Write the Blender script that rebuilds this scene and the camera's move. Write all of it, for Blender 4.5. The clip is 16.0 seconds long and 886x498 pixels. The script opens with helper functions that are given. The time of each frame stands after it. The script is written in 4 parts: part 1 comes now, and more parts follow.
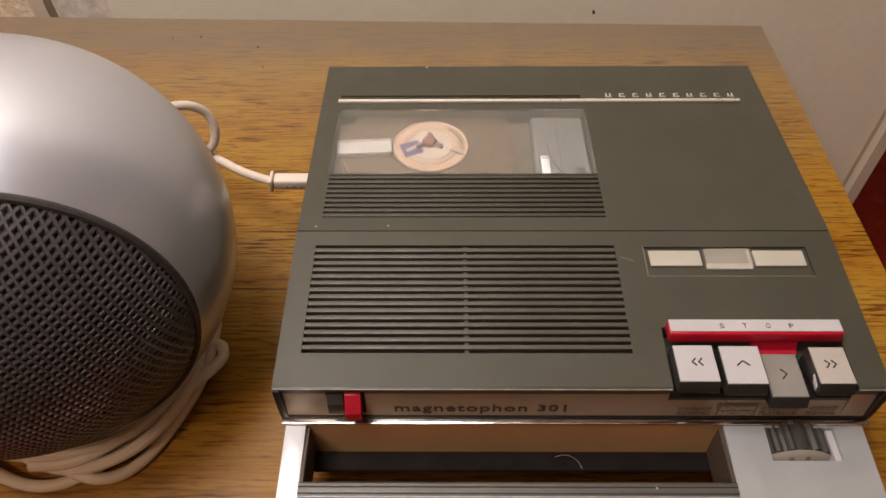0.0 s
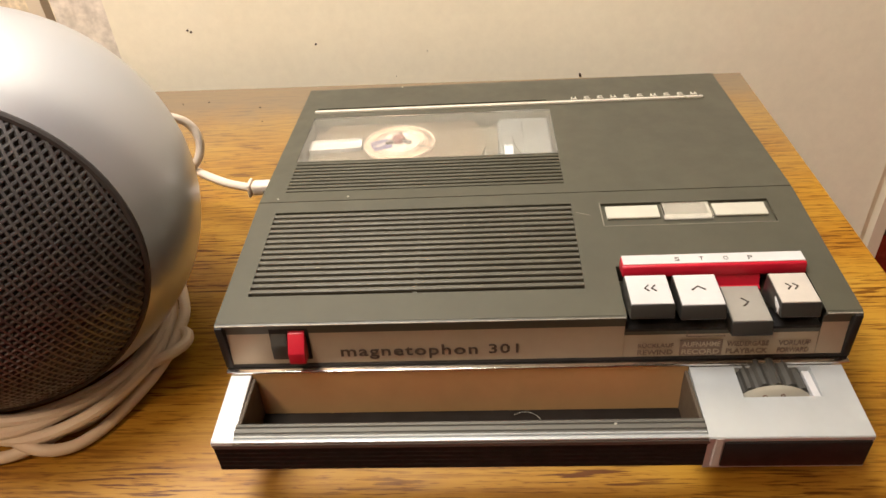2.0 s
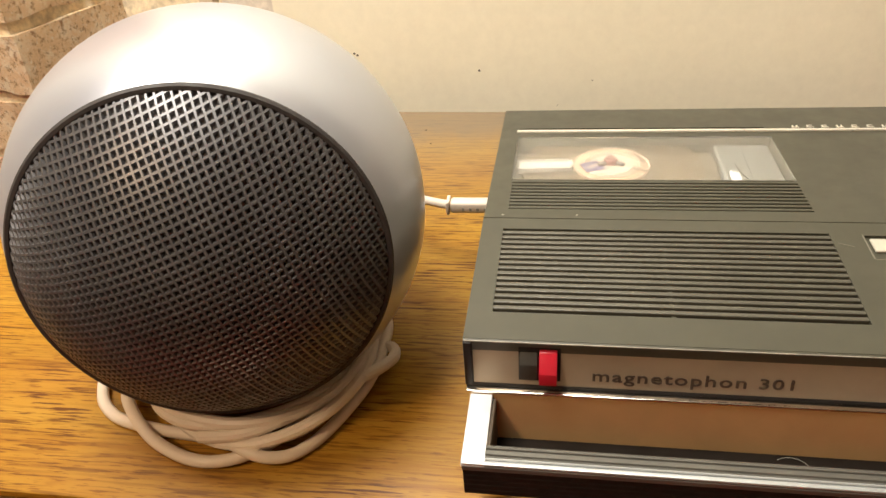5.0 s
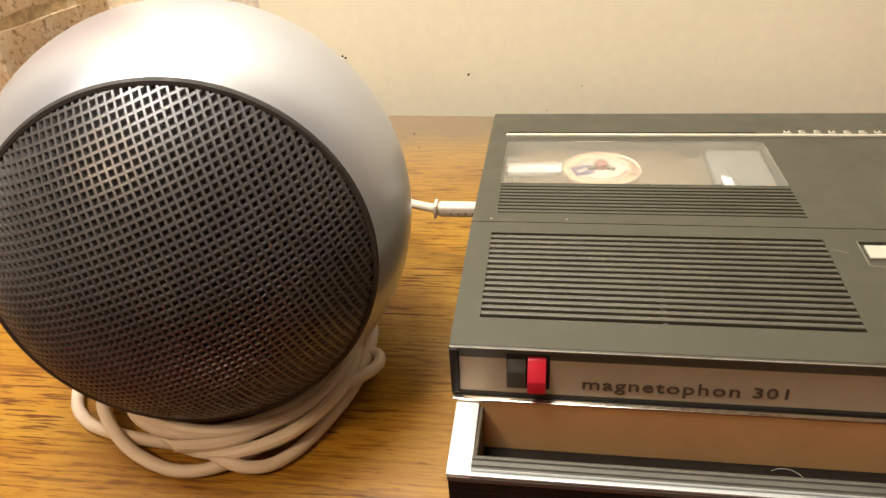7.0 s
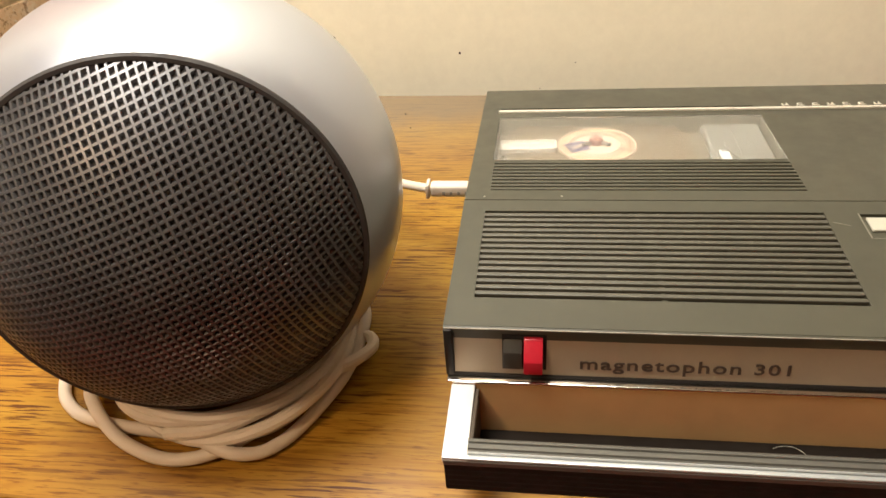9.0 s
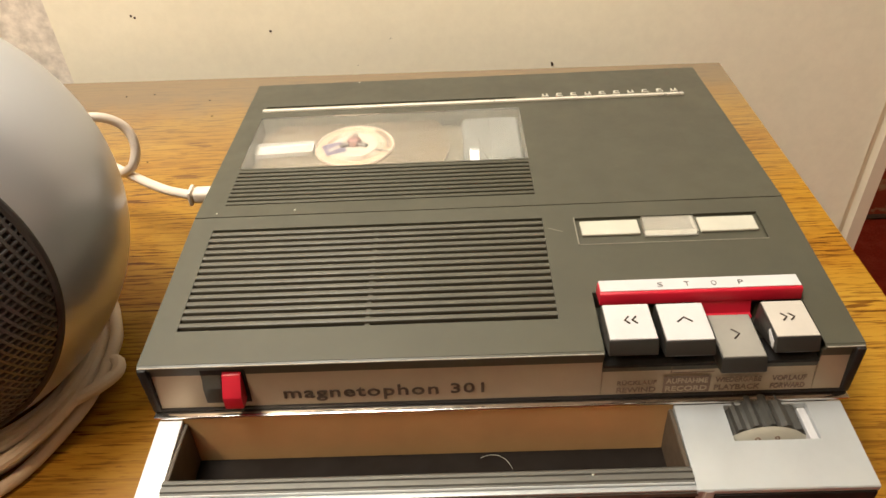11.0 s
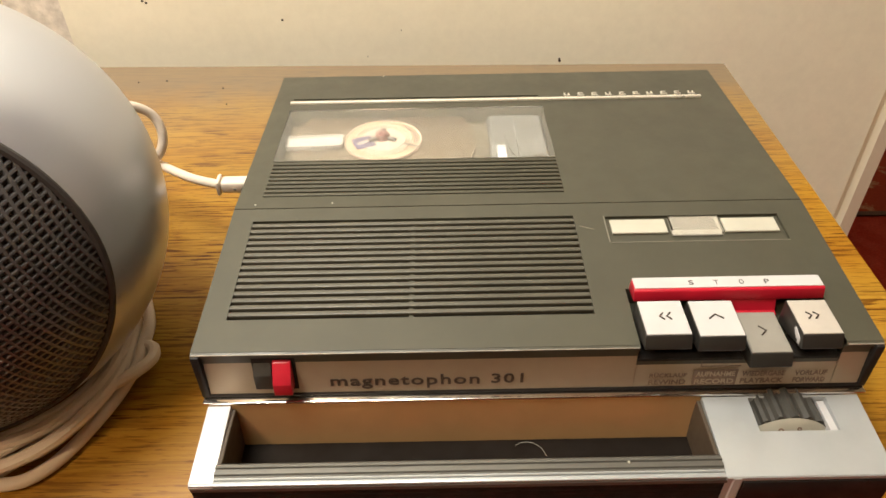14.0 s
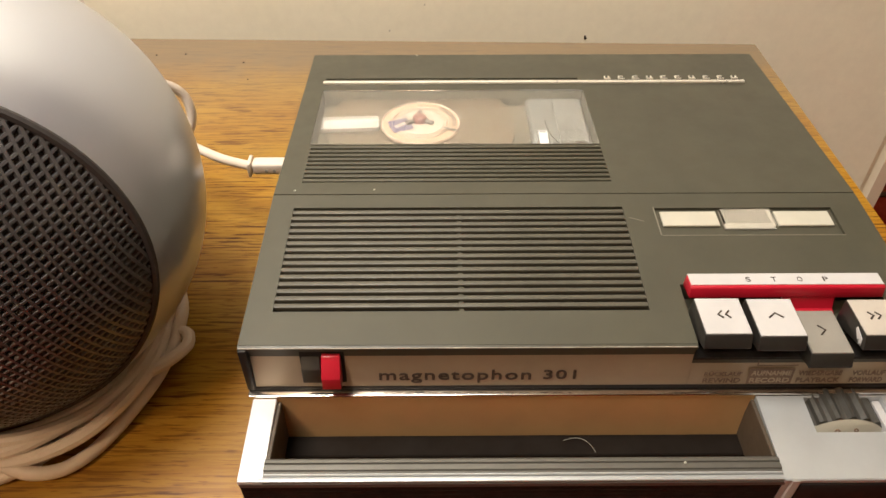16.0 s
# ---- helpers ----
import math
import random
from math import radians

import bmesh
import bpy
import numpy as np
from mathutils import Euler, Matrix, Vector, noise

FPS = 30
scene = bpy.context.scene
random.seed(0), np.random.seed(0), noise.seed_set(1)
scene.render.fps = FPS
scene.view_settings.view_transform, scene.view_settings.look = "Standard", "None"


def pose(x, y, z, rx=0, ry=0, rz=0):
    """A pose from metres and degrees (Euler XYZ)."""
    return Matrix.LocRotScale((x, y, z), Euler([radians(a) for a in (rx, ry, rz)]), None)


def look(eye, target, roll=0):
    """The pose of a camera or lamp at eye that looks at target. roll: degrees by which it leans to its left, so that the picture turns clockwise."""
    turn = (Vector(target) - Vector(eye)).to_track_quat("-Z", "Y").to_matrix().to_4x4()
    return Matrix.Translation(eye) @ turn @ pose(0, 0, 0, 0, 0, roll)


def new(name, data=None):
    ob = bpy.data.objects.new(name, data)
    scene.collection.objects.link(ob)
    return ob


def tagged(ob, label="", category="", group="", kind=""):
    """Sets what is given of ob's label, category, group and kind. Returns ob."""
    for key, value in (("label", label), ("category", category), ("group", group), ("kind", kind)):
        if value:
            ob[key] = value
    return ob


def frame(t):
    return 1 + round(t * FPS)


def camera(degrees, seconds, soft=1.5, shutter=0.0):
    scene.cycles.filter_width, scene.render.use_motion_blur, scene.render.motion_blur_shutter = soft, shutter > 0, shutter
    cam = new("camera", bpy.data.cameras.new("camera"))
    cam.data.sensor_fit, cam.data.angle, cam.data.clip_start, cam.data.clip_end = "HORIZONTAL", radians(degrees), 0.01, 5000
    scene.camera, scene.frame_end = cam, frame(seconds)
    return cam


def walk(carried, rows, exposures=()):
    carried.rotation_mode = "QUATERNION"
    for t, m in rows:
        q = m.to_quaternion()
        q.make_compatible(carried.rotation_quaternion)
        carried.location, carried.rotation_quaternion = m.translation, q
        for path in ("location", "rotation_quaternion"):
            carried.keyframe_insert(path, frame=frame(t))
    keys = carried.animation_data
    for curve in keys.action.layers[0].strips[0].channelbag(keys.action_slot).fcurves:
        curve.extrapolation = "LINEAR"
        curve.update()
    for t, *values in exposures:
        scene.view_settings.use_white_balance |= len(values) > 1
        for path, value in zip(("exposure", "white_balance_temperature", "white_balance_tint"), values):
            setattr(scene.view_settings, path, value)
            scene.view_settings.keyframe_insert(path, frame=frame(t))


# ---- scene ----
cam = camera(63.26, 16.0, shutter=0.35)
PATH = [
    (0, (0.0763, -0.1589, 0.3506), (0.0746, -0.0287, 0.1988), -0.59),
    (0.2, (0.0770, -0.1680, 0.3280), (0.0590, 1.2070, -1.1240), -0.90),
    (0.5, (0.0857, -0.1843, 0.2947), (0.0787, -0.0365, 0.1601), -2.39),
    (0.7, (0.0850, -0.1910, 0.2870), (0.0070, 1.3180, -1.0240), -2.90),
    (1, (0.0971, -0.1922, 0.2780), (0.0897, -0.0388, 0.1499), -3.19),
    (1.5, (0.1075, -0.2072, 0.2855), (0.0953, -0.0503, 0.1622), -3.93),
    (2, (0.1178, -0.2244, 0.2789), (0.1050, -0.0649, 0.1589), -4.42),
    (2.5, (0.1203, -0.2292, 0.2712), (0.1063, -0.0672, 0.1548), -4.82),
    (3, (0.0962, -0.2402, 0.2723), (0.0819, -0.0770, 0.1576), -3.74),
    (3.2, (0.0840, -0.2460, 0.2750), (-0.0880, 1.3910, -0.8610), -3.60),
    (3.5, (0.0690, -0.2478, 0.2721), (0.0448, -0.0844, 0.1593), -3.84),
    (4, (0.0455, -0.2394, 0.2690), (0.0147, -0.0767, 0.1569), -4.33),
    (4.5, (0.0369, -0.2310, 0.2663), (0.0037, -0.0673, 0.1563), -4.68),
    (4.7, (0.0386, -0.2260, 0.2662), (0.0054, -0.0621, 0.1565), -4.93),
    (6.8, (0.0359, -0.2197, 0.2613), (0.0047, -0.0544, 0.1532), -4.84),
    (7, (0.0380, -0.2175, 0.2600), (0.0082, -0.0519, 0.1519), -4.06),
    (7.5, (0.0382, -0.2138, 0.2564), (0.0088, -0.0495, 0.1462), -4.34),
    (8, (0.0378, -0.2119, 0.2553), (0.0089, -0.0473, 0.1456), -4.41),
    (8.2, (0.0353, -0.2136, 0.2533), (0.0061, -0.0475, 0.1457), -4.44),
    (10.3, (0.0811, -0.1937, 0.2600), (0.0616, -0.0360, 0.1386), -5.66),
    (10.5, (0.0978, -0.1897, 0.2649), (0.0823, -0.0319, 0.1429), -5.03),
    (10.7, (0.1130, -0.1890, 0.2670), (-0.0030, 1.3800, -0.9670), -3.90),
    (11, (0.1234, -0.1843, 0.2708), (0.1176, -0.0280, 0.1462), -3.44),
    (11.5, (0.1166, -0.1911, 0.2761), (0.1126, -0.0352, 0.1509), -2.61),
    (12, (0.1074, -0.1887, 0.2793), (0.1047, -0.0332, 0.1535), -2.10),
    (12.5, (0.1019, -0.1897, 0.2796), (0.1008, -0.0348, 0.1531), -1.58),
    (13, (0.0983, -0.1896, 0.2786), (0.0980, -0.0360, 0.1505), -1.22),
    (13.5, (0.0996, -0.1915, 0.2769), (0.0996, -0.0386, 0.1479), -1.52),
    (14, (0.0977, -0.1909, 0.2813), (0.0978, -0.0368, 0.1537), -1.02),
    (14.5, (0.0925, -0.1899, 0.2827), (0.0913, -0.0356, 0.1554), -0.78),
    (15, (0.0888, -0.1899, 0.2784), (0.0876, -0.0369, 0.1496), -0.77),
    (15.5, (0.0851, -0.1884, 0.2764), (0.0832, -0.0355, 0.1475), -1.24),
    (16, (0.0757, -0.1792, 0.2828), (0.0766, -0.0304, 0.1492), -0.02),
]
EXPOSURES = [(0.0, -0.2, 6300, 22), (0.5, 0.0, 6300, 22), (1.0, 0.3, 6300, 19), (1.5, 0.55, 6300, 16), (2.2, 0.68, 6400, 12), (5.0, 0.68, 6500, 9), (14.5, 0.65, 6500, 9), (16.0, 0.5, 6500, 12)]
walk(cam, [(t, look(eye, target, roll)) for t, eye, target, roll in PATH], EXPOSURES)

# ---- light: a lamp over the desk, a ceiling lamp in the room, dim indoor air ----
world = bpy.data.worlds.new("room_air")
scene.world = world
world.use_nodes = True
world.node_tree.nodes["Background"].inputs[0].default_value = (1.0, 0.86, 0.68, 1)
world.node_tree.nodes["Background"].inputs[1].default_value = 0.05


def lamp(name, place, target, size, watts, colour):
    data = bpy.data.lights.new(name, "AREA")
    data.shape, data.size, data.size_y, data.energy, data.color = "RECTANGLE", size[0], size[1], watts, colour
    ob = new(name, data)
    ob.matrix_world = look(place, target)
    return ob


lamp("lamp_over_desk", (-0.33, 0.04, 1.28), (0.02, 0.90, 0.0), (0.54, 0.60), 19.5, (1.0, 0.955, 0.86))
lamp("ceiling_lamp", (-0.70, -0.95, 1.45), (0.15, 0.4, 0.0), (0.26, 0.26), 8.5, (1.0, 0.72, 0.46))
# unseen fill light, added to brighten the carpet beyond the doorway
lamp("hall_fill_light", (1.5, 2.3, 1.6), (1.3, 1.4, -0.7), (0.3, 0.3), 5.0, (1.0, 0.86, 0.68))

# ---- materials ----
U = 0.1  # plans below are drawn in decimetres


def material(name, rough=0.5, metal=0.0, spec=0.5):
    m = bpy.data.materials.new(name)
    m.use_nodes = True
    b = m.node_tree.nodes["Principled BSDF"]
    b.inputs["Roughness"].default_value = rough
    b.inputs["Metallic"].default_value = metal
    b.inputs["Specular IOR Level"].default_value = spec
    return m, m.node_tree, b


def noise_tex(nt, scale, detail=4.0, stretch=(1, 1, 1), rough=0.6, distortion=0.0):
    co = nt.nodes.new("ShaderNodeTexCoord")
    mp = nt.nodes.new("ShaderNodeMapping")
    mp.inputs["Scale"].default_value = stretch
    n = nt.nodes.new("ShaderNodeTexNoise")
    n.inputs["Scale"].default_value = scale
    n.inputs["Detail"].default_value = detail
    n.inputs["Roughness"].default_value = rough
    n.inputs["Distortion"].default_value = distortion
    nt.links.new(co.outputs["Object"], mp.inputs[0])
    nt.links.new(mp.outputs[0], n.inputs["Vector"])
    return n.outputs["Fac"]


def ramp(nt, fac, stops):
    r = nt.nodes.new("ShaderNodeValToRGB")
    while len(r.color_ramp.elements) < len(stops):
        r.color_ramp.elements.new(0.5)
    for e, (p, c) in zip(r.color_ramp.elements, stops):
        e.position, e.color = p, (*c, 1) if len(c) == 3 else c
    nt.links.new(fac, r.inputs[0])
    return r.outputs[0]


def mix(nt, a, b, fac, mode="MIX"):
    x = nt.nodes.new("ShaderNodeMix")
    x.data_type, x.blend_type = "RGBA", mode
    for sock, v in ((x.inputs[0], fac), (x.inputs[6], a), (x.inputs[7], b)):
        if hasattr(v, "links"):
            nt.links.new(v, sock)
        else:
            sock.default_value = v if isinstance(v, float) else (*v, 1)
    return x.outputs[2]


def bump(nt, b, height, strength, distance):
    n = nt.nodes.new("ShaderNodeBump")
    n.inputs["Strength"].default_value, n.inputs["Distance"].default_value = strength, distance
    nt.links.new(height, n.inputs["Height"])
    nt.links.new(n.outputs[0], b.inputs["Normal"])


def grey(v):
    return (v, v, v)


def worn(name, colour, rough, metal=0.0, vary=0.15, scale=60, grain=900, depth=0.00005, spec=0.5):
    """A surface with faint blotches, fine grain and uneven gloss."""
    m, nt, b = material(name, rough, metal, spec)
    big = noise_tex(nt, scale, 5)
    lo, hi = [tuple(c * k for c in colour) for k in (1 - vary, 1 + vary)]
    nt.links.new(ramp(nt, big, [(0.3, lo), (0.7, hi)]), b.inputs["Base Color"])
    nt.links.new(ramp(nt, noise_tex(nt, scale * 3, 4), [(0.3, grey(rough * 0.85)), (0.7, grey(min(1, rough * 1.2)))]), b.inputs["Roughness"])
    if depth:
        bump(nt, b, noise_tex(nt, grain, 2), 0.4, depth)
    return m


def wood(name, dark, mid, light, along=(3.0, 60.0, 60.0), rough=0.42, dust=None):
    """Plain-sawn oak: soft bands, long fine lines and short dark open pores, all along x."""
    m, nt, b = material(name, rough, 0.0, 0.22)
    wide = noise_tex(nt, 1.6, 4, (along[0] * 0.7, along[1] * 0.28, along[2] * 0.28), 0.55, 0.4)
    lines = noise_tex(nt, 5.0, 4, (along[0] * 0.9, along[1] * 1.25, along[2] * 1.25), 0.6, 0.15)
    pores = noise_tex(nt, 10.0, 2, (along[0] * 1.15, along[1] * 0.95, along[2] * 0.95), 0.5, 0.10)
    hair = noise_tex(nt, 10.0, 2, (along[0] * 3.0, along[1] * 1.5, along[2] * 1.5), 0.5, 0.2)
    patch = noise_tex(nt, 1.0, 3, (along[0] * 5.0, along[1] * 0.5, along[2] * 0.5), 0.5)
    rings = noise_tex(nt, 1.0, 3, (along[0] * 1.5, along[1] * 1.15, along[2] * 1.15), 0.45, 0.3)
    blotch = noise_tex(nt, 9.0, 3)
    col = ramp(nt, wide, [(0.28, dark), (0.46, mid), (0.66, light)])
    col = mix(nt, col, ramp(nt, lines, [(0.36, (0.66, 0.56, 0.44)), (0.50, (1.0, 1.0, 1.0))]), 0.68, "MULTIPLY")
    line = (0.50, 0.30, 0.15)
    wavy = ramp(nt, rings, [(0.34, (1, 1, 1)), (0.385, line), (0.40, (1, 1, 1)), (0.465, (1, 1, 1)), (0.495, line), (0.51, (1, 1, 1)), (0.58, (1, 1, 1)), (0.615, line), (0.63, (1, 1, 1))])
    col = mix(nt, col, wavy, 0.26, "MULTIPLY")
    often = ramp(nt, patch, [(0.38, grey(0.18)), (0.62, grey(0.92))])
    col = mix(nt, col, ramp(nt, pores, [(0.395, (0.26, 0.13, 0.05)), (0.455, (1, 1, 1))]), often, "MULTIPLY")
    col = mix(nt, col, ramp(nt, hair, [(0.34, (0.45, 0.30, 0.18)), (0.42, (1, 1, 1))]), 0.6, "MULTIPLY")
    col = mix(nt, col, ramp(nt, blotch, [(0.35, (0.88, 0.82, 0.76)), (0.65, (1, 1, 1))]), 0.8, "MULTIPLY")
    gloss = ramp(nt, noise_tex(nt, 14, 4), [(0.3, grey(rough * 0.8)), (0.7, grey(rough * 1.3))])
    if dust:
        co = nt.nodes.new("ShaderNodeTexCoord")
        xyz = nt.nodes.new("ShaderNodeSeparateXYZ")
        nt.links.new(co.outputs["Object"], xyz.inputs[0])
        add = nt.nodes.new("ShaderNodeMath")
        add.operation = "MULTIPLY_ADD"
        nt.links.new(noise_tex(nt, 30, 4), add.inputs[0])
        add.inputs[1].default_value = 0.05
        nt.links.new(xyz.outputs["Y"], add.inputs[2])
        # dust along the back; the long fade forward imitates a tint of the light
        dust_light_mask = ramp(nt, add.outputs[0], [(dust - 0.13, grey(0.0)), (dust, grey(0.50)), (dust + 0.045, grey(0.85))])
        col = mix(nt, col, (0.195, 0.160, 0.115), dust_light_mask)
        gloss = mix(nt, gloss, (0.8, 0.8, 0.8), dust_light_mask)
    nt.links.new(col, b.inputs["Base Color"])
    nt.links.new(gloss, b.inputs["Roughness"])
    bump(nt, b, pores, 0.25, 0.0002)
    return m


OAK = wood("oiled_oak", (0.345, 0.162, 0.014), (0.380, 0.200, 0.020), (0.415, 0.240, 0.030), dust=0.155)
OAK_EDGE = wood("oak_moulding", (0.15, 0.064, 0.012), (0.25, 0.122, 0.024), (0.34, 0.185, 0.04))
DARKWOOD = wood("dark_stained_wood", (0.05, 0.02, 0.008), (0.09, 0.035, 0.012), (0.13, 0.055, 0.02))
SHELL = worn("grey_olive_plastic", (0.0545, 0.053, 0.0375), 0.42, 0, 0.10, 25, 1800, 0.00004)
SLAT = worn("grey_slat_plastic", (0.080, 0.076, 0.059), 0.45, 0, 0.12, 40, 1800, 0.00003)
BLACK = worn("black_plastic", (0.013, 0.011, 0.010), 0.5, 0, 0.2, 60, 1500, 0.00004, 0.25)
STRIP = worn("dull_black_rubber", (0.009, 0.008, 0.007), 0.62, 0, 0.2, 60, 1500, 0.00004, 0.25)
VOID = worn("black_inside", (0.006, 0.005, 0.005), 0.8, 0, 0.2, 60, 0, 0)
PANEL = worn("brushed_warm_metal", (0.42, 0.355, 0.27), 0.45, 0.5, 0.08, 30, 1400, 0.00003)
# brown here stands for the desk wood mirrored in this metal
BROWN = worn("satin_metal_wood_reflection", (0.57, 0.385, 0.19), 0.46, 0.38, 0.10, 20, 1200, 0.00003)
SILVER = worn("satin_silver_metal", (0.76, 0.79, 0.82), 0.36, 0.3, 0.05, 30, 1500, 0.00003)
SOFTSILVER = worn("matt_silver_panel", (0.47, 0.50, 0.515), 0.42, 0.5, 0.06, 30, 1500, 0.00003)
CHROME = worn("chrome_trim", (0.82, 0.80, 0.76), 0.16, 1.0, 0.05, 80, 0, 0)
WHEEL = worn("dark_wheel_plastic", (0.055, 0.053, 0.047), 0.38, 0.2, 0.15, 60, 0, 0)
GREYBAR = worn("grey_metal_bar", (0.11, 0.107, 0.096), 0.40, 0.4, 0.10, 50, 1500, 0.00003)
WHITEKEY = worn("white_key_plastic", (0.48, 0.48, 0.49), 0.35, 0, 0.05, 50, 0, 0)
# slightly darker, warmer white for the forward key alone
DULLKEY = worn("beige_white_key_plastic", (0.43, 0.40, 0.36), 0.40, 0, 0.08, 50, 0, 0)
KEYGREY = worn("grey_key_plastic", (0.018, 0.017, 0.015), 0.42, 0, 0.10, 50, 0, 0)
PRESSED = worn("dull_grey_key_plate", (0.27, 0.26, 0.235), 0.40, 0.2, 0.08, 50, 0, 0)
RED = worn("red_plastic", (0.42, 0.010, 0.026), 0.33, 0, 0.10, 50, 0, 0)
INK = worn("dark_print", (0.030, 0.020, 0.014), 0.6, 0, 0.1, 50, 0, 0)
LABELW = worn("cream_label", (0.44, 0.43, 0.365), 0.5, 0, 0.07, 40, 0, 0)
CABLE = worn("white_cable_rubber", (0.74, 0.635, 0.525), 0.45, 0, 0.07, 30, 800, 0.00004)
MESHM = worn("black_perforated_metal", (0.128, 0.124, 0.128), 0.43, 0.68, 0.15, 40, 0, 0)
CLOTH = worn("dark_speaker_cloth", (0.060, 0.055, 0.055), 0.9, 0, 0.2, 60, 0, 0)
RIM = worn("dark_rim_rubber", (0.036, 0.031, 0.030), 0.65, 0, 0.15, 40, 0, 0)
REEL = worn("brown_tape_pack", (0.12, 0.085, 0.055), 0.32, 0, 0.15, 20, 0, 0)
BRIGHT = worn("polished_aluminium", (0.72, 0.69, 0.61), 0.30, 0.45, 0.05, 60, 0, 0)
GAP_BLACK = worn("near_black_gap_fill", (0.010, 0.007, 0.005), 0.75, 0, 0.2, 40, 900, 0.00004, 0.12)
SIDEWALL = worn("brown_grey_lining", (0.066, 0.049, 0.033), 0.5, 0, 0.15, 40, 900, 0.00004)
MARK = worn("dark_brown_print", (0.055, 0.036, 0.025), 0.6, 0, 0.2, 90, 0, 0)
FADED = worn("faded_brown_print", (0.165, 0.115, 0.085), 0.6, 0, 0.2, 90, 0, 0)
HEADGREY = worn("blue_grey_metal", (0.14, 0.145, 0.14), 0.40, 0.5, 0.15, 25, 0, 0)
METEREDGE = worn("pale_meter_edge", (0.34, 0.32, 0.27), 0.4, 0, 0.15, 120, 0, 0)
PALELINE = worn("pale_grey_line", (0.16, 0.15, 0.12), 0.45, 0, 0.2, 120, 0, 0)
METER = worn("grey_meter_plate", (0.17, 0.16, 0.14), 0.35, 0.2, 0.1, 60, 0, 0)
DECK = worn("tape_deck_plate", (0.16, 0.145, 0.115), 0.35, 0.3, 0.12, 20, 0, 0)
PAPER = worn("orange_paper_label", (0.28, 0.19, 0.125), 0.5, 0, 0.06, 60, 0, 0)
PAPERLINE = worn("pale_paper_ring", (0.30, 0.252, 0.205), 0.5, 0, 0.05, 60, 0, 0)
LEADER = worn("white_leader_tape", (0.27, 0.26, 0.24), 0.5, 0, 0.05, 60, 0, 0)
LOBE = worn("dark_grey_lobe", (0.07, 0.06, 0.055), 0.5, 0, 0.1, 60, 0, 0)
HUB = worn("dark_red_hub", (0.12, 0.045, 0.04), 0.4, 0, 0.1, 60, 0, 0)
BLUE = worn("violet_blue_print", (0.055, 0.045, 0.10), 0.5, 0, 0.1, 60, 0, 0)
TRIM = worn("cream_gloss_trim", (0.66, 0.58, 0.46), 0.35, 0, 0.06, 10, 0, 0)
MORTAR = worn("sandy_mortar", (0.80, 0.69, 0.50), 0.95, 0, 0.30, 130, 200, 0.003)
PLASTER = worn("grey_rough_plaster", (0.68, 0.63, 0.56), 0.9, 0, 0.26, 90, 230, 0.0016)


def speaker_paint():
    m, nt, b = material("silver_speaker_paint", 0.31, 0.7)
    nt.links.new(ramp(nt, noise_tex(nt, 4, 2), [(0.1, (0.555, 0.583, 0.66)), (0.9, (0.585, 0.617, 0.70))]), b.inputs["Base Color"])
    return m


def wall_paint():
    m, nt, b = material("cream_wall_paint", 0.62)
    a = ramp(nt, noise_tex(nt, 5, 4), [(0.3, (0.80, 0.762, 0.62)), (0.7, (0.85, 0.815, 0.675))])
    fine = ramp(nt, noise_tex(nt, 120, 3), [(0.3, grey(0.95)), (0.7, grey(1.0))])
    nt.links.new(mix(nt, a, fine, 1.0, "MULTIPLY"), b.inputs["Base Color"])
    bump(nt, b, noise_tex(nt, 160, 4), 0.2, 0.0006)
    return m


def carpet(name, base, fleck, amount):
    m, nt, b = material(name, 0.95, 0, 0.1)
    f = ramp(nt, noise_tex(nt, 18, 5), [(amount, base), (amount + 0.1, fleck)])
    g = ramp(nt, noise_tex(nt, 250, 3), [(0.3, grey(0.7)), (0.7, grey(1.0))])
    nt.links.new(mix(nt, f, g, 1.0, "MULTIPLY"), b.inputs["Base Color"])
    bump(nt, b, noise_tex(nt, 300, 3), 0.6, 0.004)
    return m


def brick_material():
    m, nt, b = material("old_red_brick", 0.92, 0, 0.2)
    info = nt.nodes.new("ShaderNodeObjectInfo")
    tone = ramp(nt, info.outputs["Random"], [(0.0, (0.66, 0.27, 0.14)), (0.5, (0.74, 0.43, 0.23)), (1.0, (0.78, 0.58, 0.36))])
    pale = ramp(nt, noise_tex(nt, 70, 8, rough=0.7), [(0.47, grey(0.0)), (0.62, grey(0.9))])
    fleck = ramp(nt, noise_tex(nt, 260, 4, rough=0.6), [(0.62, grey(0.0)), (0.68, grey(0.9))])
    dark = ramp(nt, noise_tex(nt, 160, 6, rough=0.7), [(0.36, (0.42, 0.30, 0.22)), (0.48, (1, 1, 1))])
    col = mix(nt, mix(nt, tone, (0.84, 0.72, 0.54), pale), (0.85, 0.76, 0.62), fleck)
    nt.links.new(mix(nt, col, dark, 0.9, "MULTIPLY"), b.inputs["Base Color"])
    bump(nt, b, noise_tex(nt, 150, 9, rough=0.75), 1.0, 0.0035)
    return m


def glass(name, veil=1.0):
    m, nt, b = material(name, 0.06)
    # below 1 this leaves a faint diffuse veil, imitating milky reflections
    b.inputs["Transmission Weight"].default_value = veil
    b.inputs["IOR"].default_value = 1.45
    nt.links.new(ramp(nt, noise_tex(nt, 60, 5), [(0.35, grey(0.03)), (0.75, grey(0.14))]), b.inputs["Roughness"])
    b.inputs["Base Color"].default_value = (0.96, 0.95, 0.92, 1)
    return m


PAINT = speaker_paint()
WALL, CARPET = wall_paint(), carpet("dark_red_carpet", (0.36, 0.036, 0.018), (0.40, 0.05, 0.026), 0.5)
